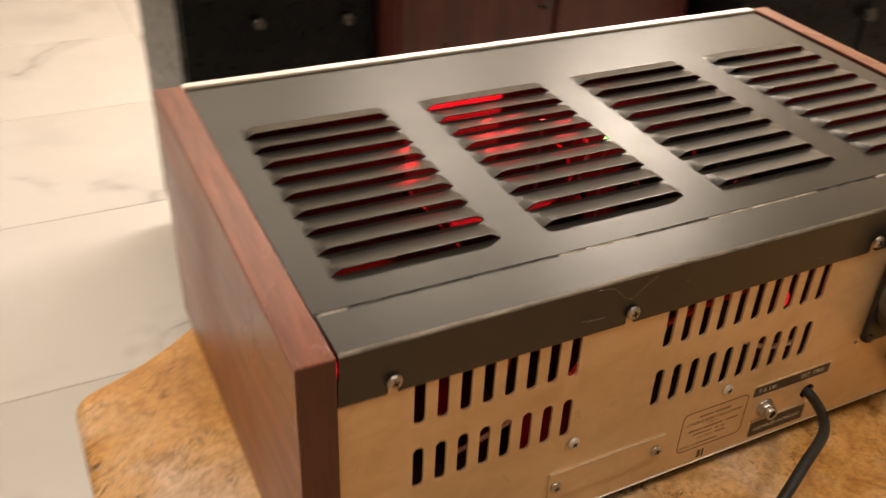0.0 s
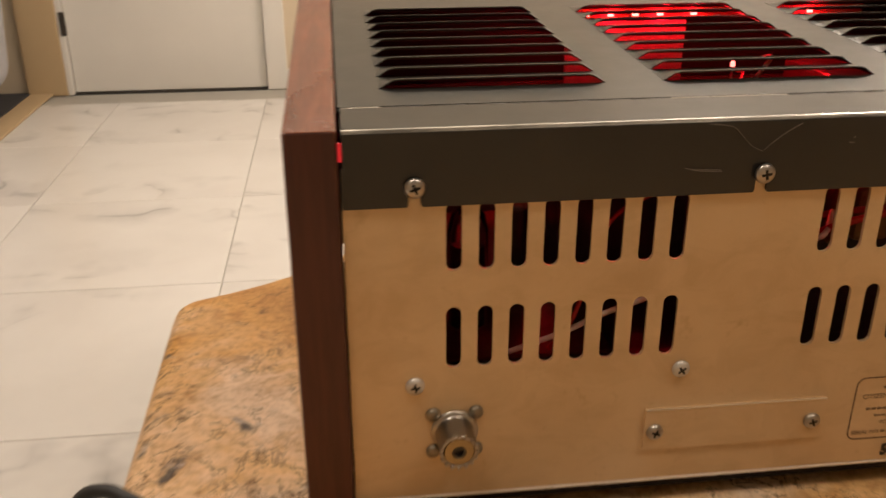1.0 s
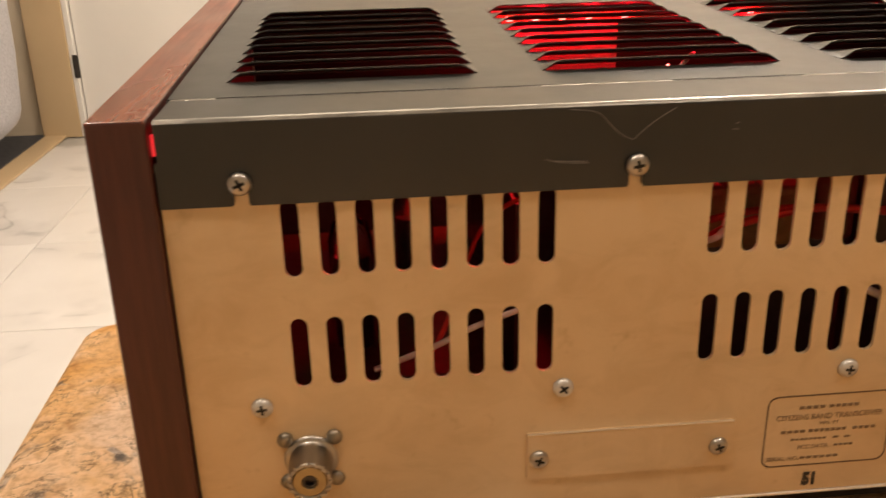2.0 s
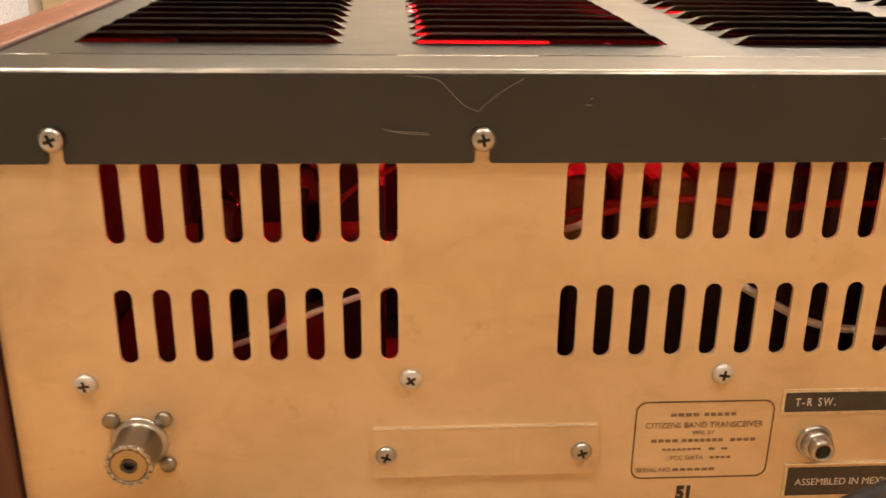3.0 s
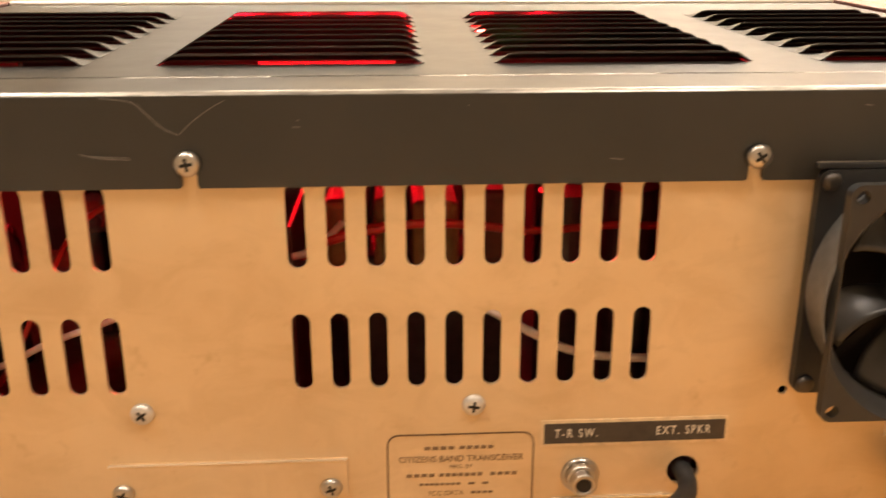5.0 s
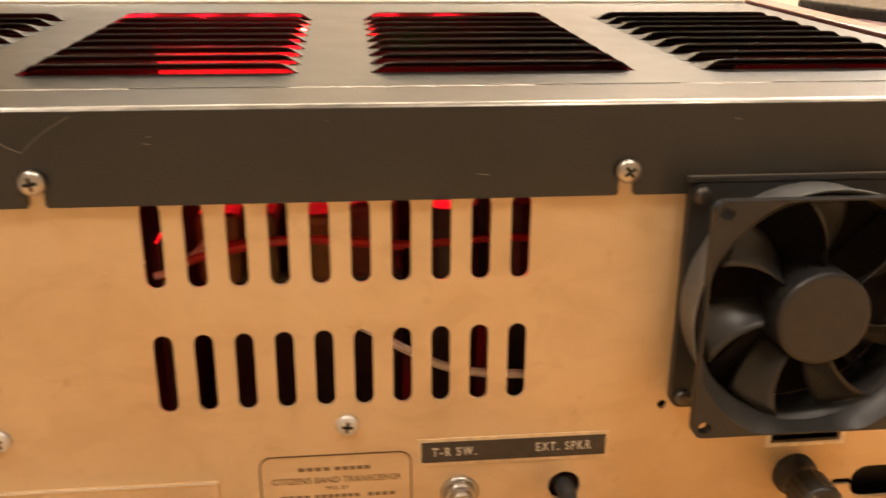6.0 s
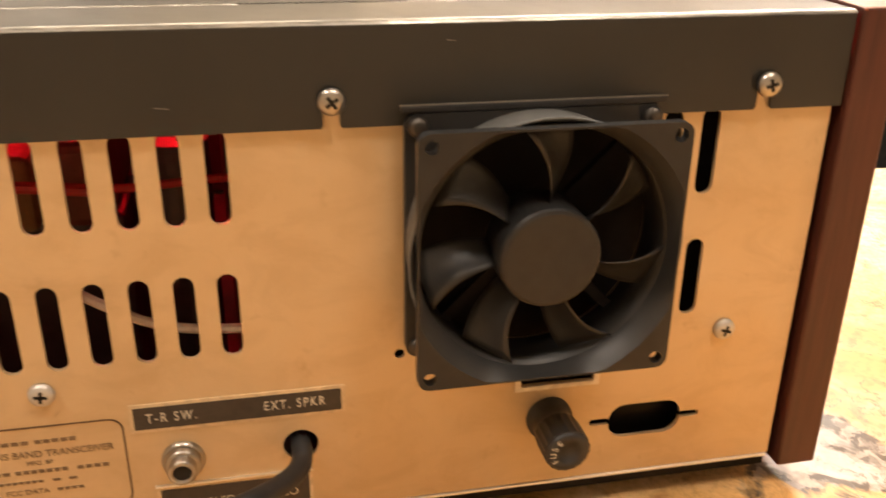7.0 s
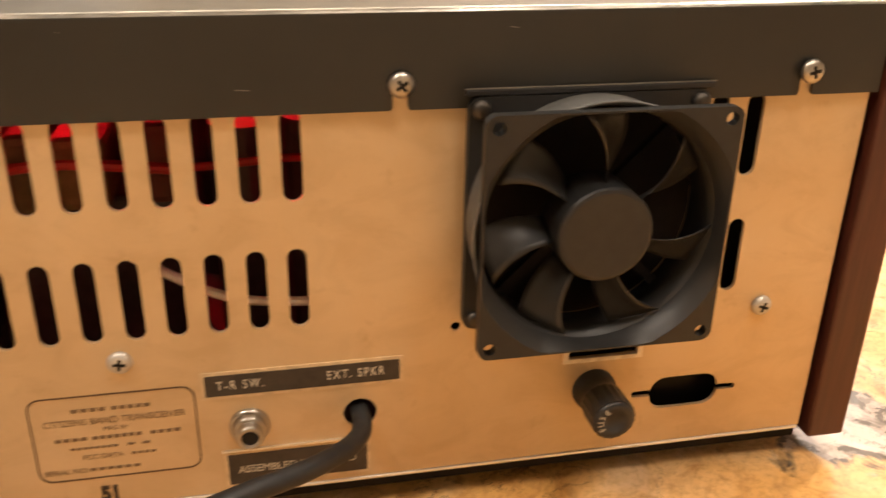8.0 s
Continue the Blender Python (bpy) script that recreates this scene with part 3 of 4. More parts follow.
part("side_panel", wood_side(W + 0.0030, W + 0.0185), [WALNUT, WALNUT_END_SHADE], radio, "red-brown walnut side panel")

# Glowing box stands in for inner red light leaking through this gap.
part("red_leak", box(-0.0006, 0.0007, 0.0006, 0.0022, 0.1660, 0.1730), RED_GLOW, radio, "glowing sliver standing in for red light leaking past the cover")

# cover: rear lip with open notches below its screws, and a rear strip
SCREWS = (0.0268, 0.161, 0.3395, 0.4732)
LIP_Z = 0.1482
lip = [(0.0, LIP_Z)]
for sx in SCREWS:
    lip += [(sx - 0.0030, LIP_Z), (sx - 0.0024, LIP_Z + 0.001), (sx - 0.0024, 0.1555), (sx - 0.0012, 0.1575), (sx + 0.0012, 0.1575), (sx + 0.0024, 0.1555), (sx + 0.0024, LIP_Z + 0.001), (sx + 0.0030, LIP_Z)]
lip += [(W + 0.002, LIP_Z), (W + 0.002, 0.1762), (0.0010, 0.1762), (0.0010, 0.1640), (0.0, 0.1640)]
cover = part("cover", turned(upright(sheet(lip, [], 0.0013)), pose(0, -0.0016, 0)), COVER, radio, "olive-grey lacquered cover with rear lip")


def fold_strip():
    """The rounded fold and the flat strip up to the hinge."""
    bm = bmesh.new()
    prof = [(-0.0016, 0.1762), (-0.0015, 0.1769), (-0.0011, 0.1775), (-0.0004, 0.17785), (0.0006, 0.1780), (0.029, top_z(0.029))]
    inner = [(0.029, top_z(0.029) - 0.0013), (0.0006, 0.1768), (-0.0003, 0.1762)]
    rows = []
    for x in (0.0010, W + 0.002):
        rows.append([bm.verts.new((x, y, z)) for y, z in prof + inner])
    n = len(rows[0])
    for k in range(n):
        face = bm.faces.new((rows[0][k], rows[0][(k + 1) % n], rows[1][(k + 1) % n], rows[1][k]))
        face.material_index = 1 if 1 <= k < 4 else 0                   # the crest of the fold is rubbed through
    bm.faces.new(rows[0])
    bm.faces.new(rows[1][::-1])
    return bm


part("cover_fold", fold_strip(), [COVER, WORN_FOLD], cover, "rounded fold of the cover, rubbed bright")

# lid: hinged plate with four groups of nine raised louvres
LID0, LID1 = 0.0312, 0.2862
GROUPS = (0.0176, 0.1396, 0.2616, 0.3836)
LOUVRE, ROWS, ROW0, STEP = 0.0965, 9, 0.0530, 0.0188
OPEN, HOOD, RISE = 0.0026, 0.0150, 0.0037
holes = []
for gx in GROUPS:
    for k in range(ROWS):
        y0 = ROW0 + k * STEP
        holes.append(rounded(gx, gx + LOUVRE, y0 + OPEN - 0.0003, y0 + OPEN + HOOD, 0.0030, 3))
lid_bm = sheet([(0.0, LID0), (W, LID0), (W, LID1), (0.0, LID1)], holes, 0.0011)
for v in lid_bm.verts:
    v.co.z += top_z(v.co.y)
lid = part("lid", lid_bm, COVER, radio, "olive-grey hinged lid with raised louvres")


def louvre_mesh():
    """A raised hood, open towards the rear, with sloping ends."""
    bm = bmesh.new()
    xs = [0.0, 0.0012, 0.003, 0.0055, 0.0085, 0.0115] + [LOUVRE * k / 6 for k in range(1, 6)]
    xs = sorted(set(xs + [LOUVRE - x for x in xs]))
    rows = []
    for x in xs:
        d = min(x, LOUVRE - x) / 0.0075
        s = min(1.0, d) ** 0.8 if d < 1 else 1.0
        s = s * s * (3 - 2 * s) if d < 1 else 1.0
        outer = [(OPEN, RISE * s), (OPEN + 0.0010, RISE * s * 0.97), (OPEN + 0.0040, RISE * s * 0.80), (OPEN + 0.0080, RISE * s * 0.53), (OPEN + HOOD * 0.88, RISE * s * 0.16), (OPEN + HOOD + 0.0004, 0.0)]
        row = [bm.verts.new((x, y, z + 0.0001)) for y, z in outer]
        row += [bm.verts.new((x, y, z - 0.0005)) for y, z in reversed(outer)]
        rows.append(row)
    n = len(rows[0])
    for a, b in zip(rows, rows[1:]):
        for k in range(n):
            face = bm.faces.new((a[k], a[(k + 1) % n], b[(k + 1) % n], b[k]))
            face.material_index = 1 if n // 2 <= k < n - 1 else 0      # hollow side coloured matte black to keep the openings dark
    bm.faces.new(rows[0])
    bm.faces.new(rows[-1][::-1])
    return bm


louvre_data = mesh_of("louvre", louvre_mesh(), [COVER, MATTE_BLACK])
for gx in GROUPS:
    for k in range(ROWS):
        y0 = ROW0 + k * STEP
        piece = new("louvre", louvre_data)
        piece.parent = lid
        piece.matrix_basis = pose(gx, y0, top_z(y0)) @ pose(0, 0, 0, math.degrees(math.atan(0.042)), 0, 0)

# piano hinge
hinge = part("hinge", turned(cone(0.0009, 0.0009, 0.0, W, 10), pose(0, 0.0301, top_z(0.030) - 0.0012, 0, 90, 0)), COVER, radio, "piano hinge with bright knuckles")
knuckle = mesh_of("knuckle", turned(cone(0.0012, 0.0012, 0.0, 0.0160, 10), pose(0, 0, 0, 0, 90, 0)), COVER, True)
bare = mesh_of("knuckle", turned(cone(0.0013, 0.0013, 0.0, 0.0158, 10), pose(0, 0, 0, 0, 90, 0)), RUBBED, True)
for k in range(30):
    ob = new("knuckle", bare if k in (0, 8, 9, 10, 14, 15, 16, 17, 18, 22, 23) else knuckle)
    ob.parent = hinge
    ob.matrix_basis = pose(0.0012 + k * 0.0166, 0.0301, top_z(0.030) - 0.0012)


# screws
def screw_bm(r=0.0040, h=0.0024):
    prof = [(r * 0.92, 0.0), (r, h * 0.15), (r * 0.96, h * 0.45), (r * 0.80, h * 0.78), (r * 0.5, h * 0.96), (0, h)]
    return lathe(prof, 24)


# A solid cross: the recess's shade is in its dark colour.
def recess_bm(r=0.0040, h=0.0024):
    bm = bmesh.new()
    for a in (0, 90):
        turned_box = box(-r * 0.50, r * 0.50, -r * 0.13, r * 0.13, h * 0.6, h * 1.02)
        turned(turned_box, pose(0, 0, 0, 0, 0, a))
        me = bpy.data.meshes.new("tmp")
        turned_box.to_mesh(me)
        turned_box.free()
        bm.from_mesh(me)
        bpy.data.meshes.remove(me)
    return bm


dull_screw_data = mesh_of("screw", screw_bm(), DULL_ZINC, True)
screw_data, recess_data = mesh_of("screw", screw_bm(), NICKEL, True), mesh_of("recess", recess_bm(), RECESS_SHADE)


def screw(x, z, y, parent, size=1.0, turn=0.0, data=screw_data):
    ob = new("screw", data)
    ob.parent = parent
    ob.matrix_basis = on_panel(x, z, y) @ pose(0, 0, 0, 0, 0, turn) @ Matrix.Diagonal((size, size, size, 1))
    rec = new("recess", recess_data)
    rec.parent = ob if parent == radio else parent
    rec.matrix_basis = pose(0, 0, 0) if parent == radio else ob.matrix_basis.copy()
    return ob


rng = random.Random(4)
for sx in SCREWS:
    screw(sx, 0.1564, -0.0030, radio, 1.02, rng.uniform(0, 90))
for sx in (0.0260, 0.138, 0.250, 0.4722):
    screw(sx, 0.0702, -0.0002, radio, 0.98, rng.uniform(0, 90), dull_screw_data)

# blank cover plate
blank = part("blank_plate", upright(turned(sheet(rounded(0.1245, 0.2062, 0.0308, 0.0510, 0.0006), [], 0.0016), pose(0, 0, 0.0016))), GOLD, radio, "gold-toned blank plate held by two screws")
for sx in (0.129, 0.2003):
    # Bright strip stands in for the highlight on the plate's upper edge.
    part("edge_highlight", box(0.1247, 0.2060, -0.0018, -0.0012, 0.0506, 0.0512), ALUMINIUM, blank) if sx < 0.15 else None
    screw(sx, 0.0402, -0.0017, radio, 0.95, rng.uniform(0, 90))

# aerial socket
aerial = part("aerial_socket", turned(lathe([(0.0100, 0), (0.0100, 0.0010), (0.0088, 0.0012), (0.0080, 0.0016)] + [p for k in range(9) for p in ((0.0080, 0.002 + k * 0.0014), (0.0074, 0.0027 + k * 0.0014))] + [(0.0078, 0.0150), (0.0072, 0.0152), (0.0066, 0.0152), (0.0064, 0.0146)], 32), on_panel(0.0422, 0.0468)), NICKEL, radio, "threaded nickel coaxial socket", True)
teeth = bmesh.new()
for k in range(16):
    a = 2 * math.pi * k / 16
    cone(0.0008, 0.0006, 0.0146, 0.0162, 8, teeth, 0.0074 * math.cos(a), 0.0074 * math.sin(a))
part("teeth", turned(teeth, on_panel(0.0422, 0.0468)), NICKEL, aerial)
part("insulator", turned(lathe([(0.0064, 0.0143), (0.0060, 0.0152), (0.0030, 0.0154), (0.0026, 0.0142)], 28), on_panel(0.0422, 0.0468)), BRASS, aerial, "yellowed insulator ring")
part("contact", turned(lathe([(0.0026, 0.0140), (0.0026, 0.0151), (0.0018, 0.0153), (0.0016, 0.0135), (0, 0.0135)], 20), on_panel(0.0422, 0.0468)), DARK_STEEL, aerial)
for dx, dz in ((-0.0091, 0.0091), (0.0091, 0.0091), (-0.0091, -0.0091), (0.0091, -0.0091)):
    part("screw", turned(lathe([(0.0030, 0), (0.0030, 0.0012), (0.0024, 0.0020), (0, 0.0022)], 16), on_panel(0.0422 + dx, 0.0468 + dz)), DARK_NICKEL, aerial, "small steel screw", True)

# jack
jack = part("jack", turned(lathe([(0.0068, 0), (0.0068, 0.0010), (0.0060, 0.0018), (0.0058, 0.0018)], 32), on_panel(0.2882, 0.0412)), NICKEL, radio, "nickel phone jack with washer and nut", True)
part("nut", turned(lathe([(0.0056, 0.0014), (0.0056, 0.0042), (0.0050, 0.0046), (0.0042, 0.0046)], 28), on_panel(0.2882, 0.0412)), NICKEL, jack, "", True)
part("bushing", turned(lathe([(0.0044, 0.0040), (0.0044, 0.0078), (0.0040, 0.0082), (0.0030, 0.0082), (0.0028, 0.0030), (0, 0.0030)], 24), on_panel(0.2882, 0.0412)), NICKEL, jack, "", True)
# Dark plug fills the bore in place of its shade.
part("bore", turned(cone(0.0028, 0.0028, 0.0032, 0.0076, 20), on_panel(0.2882, 0.0412)), RECESS_SHADE, jack, "dark plug standing in for the shaded bore")

# fuse holder
fuse = part("fuse_holder", turned(lathe([(0.0081, 0), (0.0081, 0.0020), (0.0070, 0.0026), (0.0070, 0.0086)] + [(0.0073, 0.0090), (0.0073, 0.0203), (0.0065, 0.0212), (0.0038, 0.0214), (0.0036, 0.0206), (0, 0.0206)], 32), on_panel(0.4105, 0.0415)), BLACK_PLASTIC, radio, "black round fuse holder", True)
star = [((0.0079 if k % 2 else 0.0076) * math.cos(math.pi * k / 18), (0.0079 if k % 2 else 0.0076) * math.sin(math.pi * k / 18)) for k in range(36)]
part("grip", turned(turned(sheet(star, [], 0.0105), pose(0, 0, 0.0200)), on_panel(0.4105, 0.0415)), BLACK_PLASTIC, fuse, "ribbed grip")
for k, ch in enumerate("FUSE"):
    a = radians(212 - 28 * k)
    letter = lettering(ch, 0.0030, 0.4105 + 0.0051 * math.cos(a), 0.0415 + 0.0051 * math.sin(a), -0.0215, TAG_LETTER, fuse, "letter", turn=212 - 28 * k - 90)

# printed rating plate
plate_line = part("printed_frame", upright(turned(sheet(rounded(0.2198, 0.2715, 0.0265, 0.0590, 0.0042, 5), [rounded(0.2203, 0.2710, 0.0270, 0.0585, 0.0038, 5)], 0.0002), pose(0, 0, 0.0002))), DARK_INK, radio, "printed rounded frame of the rating text")
INK_Y = -0.0002
lettering("CITIZENS BAND TRANSCEIVER", 0.0034, 0.2458, 0.0490, INK_Y, FADED_INK, plate_line, squeeze=0.94)
lettering("MFG. BY", 0.0022, 0.2458, 0.0458, INK_Y, FADED_INK, plate_line)
lettering("FCC DATA", 0.0026, 0.2405, 0.0352, INK_Y, FADED_INK, plate_line)
lettering("SERIAL NO.", 0.0027, 0.2285, 0.0302, INK_Y, FADED_INK, plate_line)
WORDS = [  # middle x, z, width, letter height and letters of each unreadable word
    (0.2385, 0.0534, 0.0112, 0.0031, 4), (0.2515, 0.0534, 0.0125, 0.0031, 5), (0.2318, 0.0426, 0.0105, 0.0030, 4), (0.2460, 0.0426, 0.0158, 0.0030, 7), (0.2612, 0.0426, 0.0100, 0.0030, 4),
    (0.2385, 0.0389, 0.0150, 0.0020, 8), (0.2500, 0.0389, 0.0030, 0.0020, 1), (0.2548, 0.0389, 0.0030, 0.0020, 1), (0.2535, 0.0352, 0.0082, 0.0022, 4), (0.2440, 0.0302, 0.0165, 0.0026, 6)]
for cx, cz, wide, high, count in WORDS:
    step = wide / count
    for k in range(count):
        x0 = cx - wide / 2 + k * step
        part("printed_bar", box(x0, x0 + step * 0.74, INK_Y - 0.00005, 0.0, cz - high * 0.20, cz + high * 0.20), FADED_INK, plate_line)
lettering("51", 0.0078, 0.2410, 0.0197, INK_Y, BLACK_INK, radio, "stamped_number", squeeze=0.8, bold=0.0005)


# label strips
def strip(name, x0, x1, z0, z1, label):
    base = part(name, upright(turned(sheet(rounded(x0 - 0.0012, x1 + 0.0012, z0 - 0.0012, z1 + 0.0012, 0.0004), [], 0.0004), pose(0, 0, 0.0004))), TAG_EDGE, radio, label)
    part("dark_field", upright(turned(sheet(rounded(x0, x1, z0, z1, 0.0003), [], 0.0003), pose(0, 0, 0.0006))), TAG_BROWN, base)
    return base


tag = strip("label_strip", 0.2748, 0.3392, 0.0540, 0.0618, "brown label strip with pale lettering")
lettering("T-R SW.", 0.0047, 0.2862, 0.0578, -0.0007, TAG_LETTER, tag, squeeze=0.70, bold=0.00006, space=1.38)
lettering("EXT. SPKR", 0.0047, 0.3242, 0.0580, -0.0007, TAG_LETTER, tag, squeeze=0.70, bold=0.00006, space=1.34)
tag = strip("label_strip", 0.2800, 0.3275, 0.0178, 0.0300, "brown label strip with pale lettering")
lettering("ASSEMBLED IN MEXICO", 0.0042, 0.3035, 0.0236, -0.0007, TAG_LETTER, tag, squeeze=0.92)
part("bright_edge", box(0.2785, 0.3288, -0.0009, 0.0, 0.0313, 0.0319), ALUMINIUM, tag)

# scratches on the cover's lip
marks = [[(0.137, 0.1765), (0.146, 0.1752), (0.150, 0.1718), (0.1545, 0.1674), (0.1592, 0.1652)], [(0.1595, 0.1655), (0.1630, 0.1688), (0.1685, 0.1728), (0.1735, 0.1756)],
         [(0.129, 0.1597), (0.135, 0.1583), (0.144, 0.1578)], [(0.132, 0.1590), (0.139, 0.1586), (0.1435, 0.1584)], [(0.1935, 0.1674), (0.1955, 0.1672)], [(0.1948, 0.1692), (0.1956, 0.1696)],
         [(0.2920, 0.1564), (0.2960, 0.1560)], [(0.247, 0.1735), (0.2474, 0.1733)], [(0.372, 0.1725), (0.3745, 0.1722)]]
for line in marks:
    part("scratch", tube([(x, -0.0029, z) for x, z in line], 0.00014, 5, 5), SCRATCH, cover, "fine bare scratch")

# ---- fan ----
FX, FZ, FR, HALF = 0.3995, 0.1125, 0.0384, 0.0395
fan = thing("fan", "", "")
fan.parent = radio
fan["label"] = "black square cooling fan screwed on the rear"
ring = [(FR * math.cos(2 * math.pi * k / 48), FR * math.sin(2 * math.pi * k / 48)) for k in range(48)]


def flare(k):
    """The bell mouth's front edge: a circle wider than the frame, cut off along the four sides."""
    a = 2 * math.pi * k / 96
    r = min(0.0428, (HALF - 0.0006) / max(abs(math.cos(a)), abs(math.sin(a))))
    return (r * math.cos(a), r * math.sin(a))


def bell_mouth():
    bm = bmesh.new()
    rows = []
    for u in (0.0, 0.25, 0.5, 0.75, 1.0):
        row = []
        for k in range(96):
            fx, fz = flare(k)
            a = 2 * math.pi * k / 96
            r = math.hypot(fx, fz) * (1 - u) ** 1.4 + FR * (1 - (1 - u) ** 1.4)
            row.append(bm.verts.new((r * math.cos(a), r * math.sin(a), 0.0246 - 0.0068 * u)))
        rows.append(row)
    for a, b in zip(rows, rows[1:]):
        for k in range(96):
            bm.faces.new((a[k], a[(k + 1) % 96], b[(k + 1) % 96], b[k]))
    return bm


bolts = [[(sx * 0.03575 + 0.0021 * math.cos(2 * math.pi * k / 12), sz * 0.03575 + 0.0021 * math.sin(2 * math.pi * k / 12)) for k in range(12)] for sx in (-1, 1) for sz in (-1, 1)]
for name, depth, thick, mouth in (("front_flange", 0.0247, 0.0036, [flare(k) for k in range(96)]), ("rear_flange", 0.0040, 0.0036, ring)):
    bm = sheet(rounded(-HALF, HALF, -HALF, HALF, 0.0035, 4), [mouth] + bolts, thick)
    part(name, turned(bm, on_panel(FX, FZ) @ pose(0, 0, depth)), FAN_PLASTIC, fan)
part("bell_mouth", turned(bell_mouth(), on_panel(FX, FZ)), BLADE, fan, "flared inlet", True)
part("duct", turned(lathe([(FR + 0.0007, 0.0040), (FR + 0.0012, 0.0042), (FR + 0.0012, 0.0170), (FR + 0.0034, 0.0212), (FR + 0.0026, 0.0212), (FR + 0.0007, 0.0168), (FR + 0.0007, 0.0040)], 64), on_panel(FX, FZ)), DUSTY, fan, "round duct grey with dust", True)
part("duct_lining", turned(lathe([(FR, 0.0038), (FR + 0.0005, 0.0038), (FR + 0.0005, 0.0176), (FR, 0.0176), (FR, 0.0038)], 64), on_panel(FX, FZ)), FAN_PLASTIC, fan, "", True)
part("hub", turned(lathe([(0.0155, 0.0060), (0.0155, 0.0226), (0.0150, 0.0234), (0.0140, 0.0238), (0, 0.0238)], 40), on_panel(FX, FZ)), FAN_PLASTIC, fan)


def blade_bm():
    bm = bmesh.new()
    rows = []
    for k in range(9):
        u = k / 8
        r = 0.0152 + u * 0.0222
        sweep = 0.17 * u - 0.05 * math.sin(u * math.pi)
        row = []
        for j in range(7):
            v = j / 6
            width = 0.23 + 0.11 * u
            a = sweep + (v - 0.5) * width * 1.25
            z = 0.0190 - (1 - v) * (0.0110 - 0.004 * u) - 0.0008 * math.sin(math.pi * v)
            row.append((r * math.cos(a), r * math.sin(a), z))
        rows.append(row)
    top = [[bm.verts.new(p) for p in row] for row in rows]
    low = [[bm.verts.new((x, y, z - 0.0007)) for x, y, z in row] for row in rows]
    for layer in (top, low):
        for a, b in zip(layer, layer[1:]):
            for j in range(6):
                bm.faces.new((a[j], a[j + 1], b[j + 1], b[j]))
    for j in range(6):
        for k in (0, -1):
            bm.faces.new((top[k][j], top[k][j + 1], low[k][j + 1], low[k][j]))
    for k in range(8):
        for j in (0, -1):
            bm.faces.new((top[k][j], top[k + 1][j], low[k + 1][j], low[k][j]))
    return bm


blade = mesh_of("blade", blade_bm(), BLADE, True)
for k in range(7):
    ob = new("blade", blade)
    ob.parent = fan
    ob.matrix_basis = on_panel(FX, FZ) @ pose(0, 0, 0, 0, 0, 80 + k * 360 / 7)
for a in (45, 135, 225, 315):
    strut = box(0.012, FR + 0.001, -0.0017, 0.0017, 0.0005, 0.0035)
    part("strut", turned(strut, on_panel(FX, FZ) @ pose(0, 0, 0, 0, 0, a)), MATTE_BLACK, fan)
dark_screw = mesh_of("screw", screw_bm(), DARK_STEEL, True)
for sx in (-1, 1):
    for sz in (-1, 1):
        ob = new("screw", dark_screw)
        ob.parent = fan
        ob.matrix_basis = on_panel(FX + sx * 0.03575, FZ + sz * 0.03575, -0.0042) @ Matrix.Diagonal((0.8, 0.8, 1.0, 1))
part("gasket", box(FX - HALF - 0.001, FX + HALF + 0.001, -0.0040, -0.0004, FZ + HALF + 0.0002, FZ + HALF + 0.0022, 0.0004), FAN_PLASTIC, fan, "dark rubber edge above the fan")
part("cut_edge", box(FX - HALF - 0.0014, FX + HALF + 0.0014, -0.0036, -0.0030, FZ + HALF + 0.0022, FZ + HALF + 0.0026, 0.0002), DARK_NICKEL, fan, "bright cut edge of the sheet above the fan")

# ---- inside the radio ----
chassis = part("chassis", box(0.003, W - 0.003, 0.0105, 0.278, 0.030, 0.0318), INNER, radio, "steel chassis deck inside the cabinet")
part("inner_wall", box(0.0008, 0.0022, 0.004, 0.28, 0.0125, 0.165), INNER, radio)
part("inner_wall", box(W - 0.0022, W - 0.0008, 0.004, 0.28, 0.0125, 0.165), INNER, radio)
board = part("circuit_board", box(0.01, 0.125, 0.05, 0.24, 0.050, 0.0516), BOARD, radio, "brown circuit board")
part("backing_plate", box(0.1475, 0.2265, 0.2535, 0.256, 0.032, 0.1815, 0.0005), CREAM_BOARD, radio, "pale backing plate behind the diodes")
# Dark boxes added inside to block the view of red-lit surfaces.
part("view_block", box(0.018, 0.140, 0.135, 0.20, 0.032, 0.056, 0.003), INNER, radio, "unseen dark box added to block the view inside")
# Unseen liners added: lower one catches red glow, upper one keeps louvres dark.
part("added_liner", box(0.003, W - 0.003, 0.2835, 0.2845, 0.032, 0.1280), INNER, radio, "unseen added liner that takes the red glow for the slots")
part("added_liner", box(0.003, W - 0.003, 0.2835, 0.2845, 0.1285, 0.1840), MATTE_BLACK, radio, "unseen added black liner that keeps the louvres dark")
part("view_block", box(0.150, 0.236, 0.165, 0.205, 0.032, 0.108, 0.003), INNER, radio, "unseen dark box added to block the view inside")
# Unseen plates added to hold back the diodes' red light.
part("light_stop", box(0.1275, 0.1290, 0.045, 0.225, 0.032, 0.128), INNER, radio, "unseen plate added to hold back the red light")
part("light_stop", box(0.1860, 0.1875, 0.030, 0.125, 0.032, 0.126), INNER, radio, "unseen plate added to hold back the red light")
# Added dark plate stops red light and stands in for the fan's black void.
part("fan_light_stop", box(0.335, 0.4955, 0.016, 0.018, 0.032, 0.164), MATTE_BLACK, radio, "unseen dark plate added so the fan's gaps look black")
part("view_block", box(0.300, 0.380, 0.19, 0.26, 0.032, 0.145, 0.003), INNER, radio, "unseen dark box added to block the view inside")
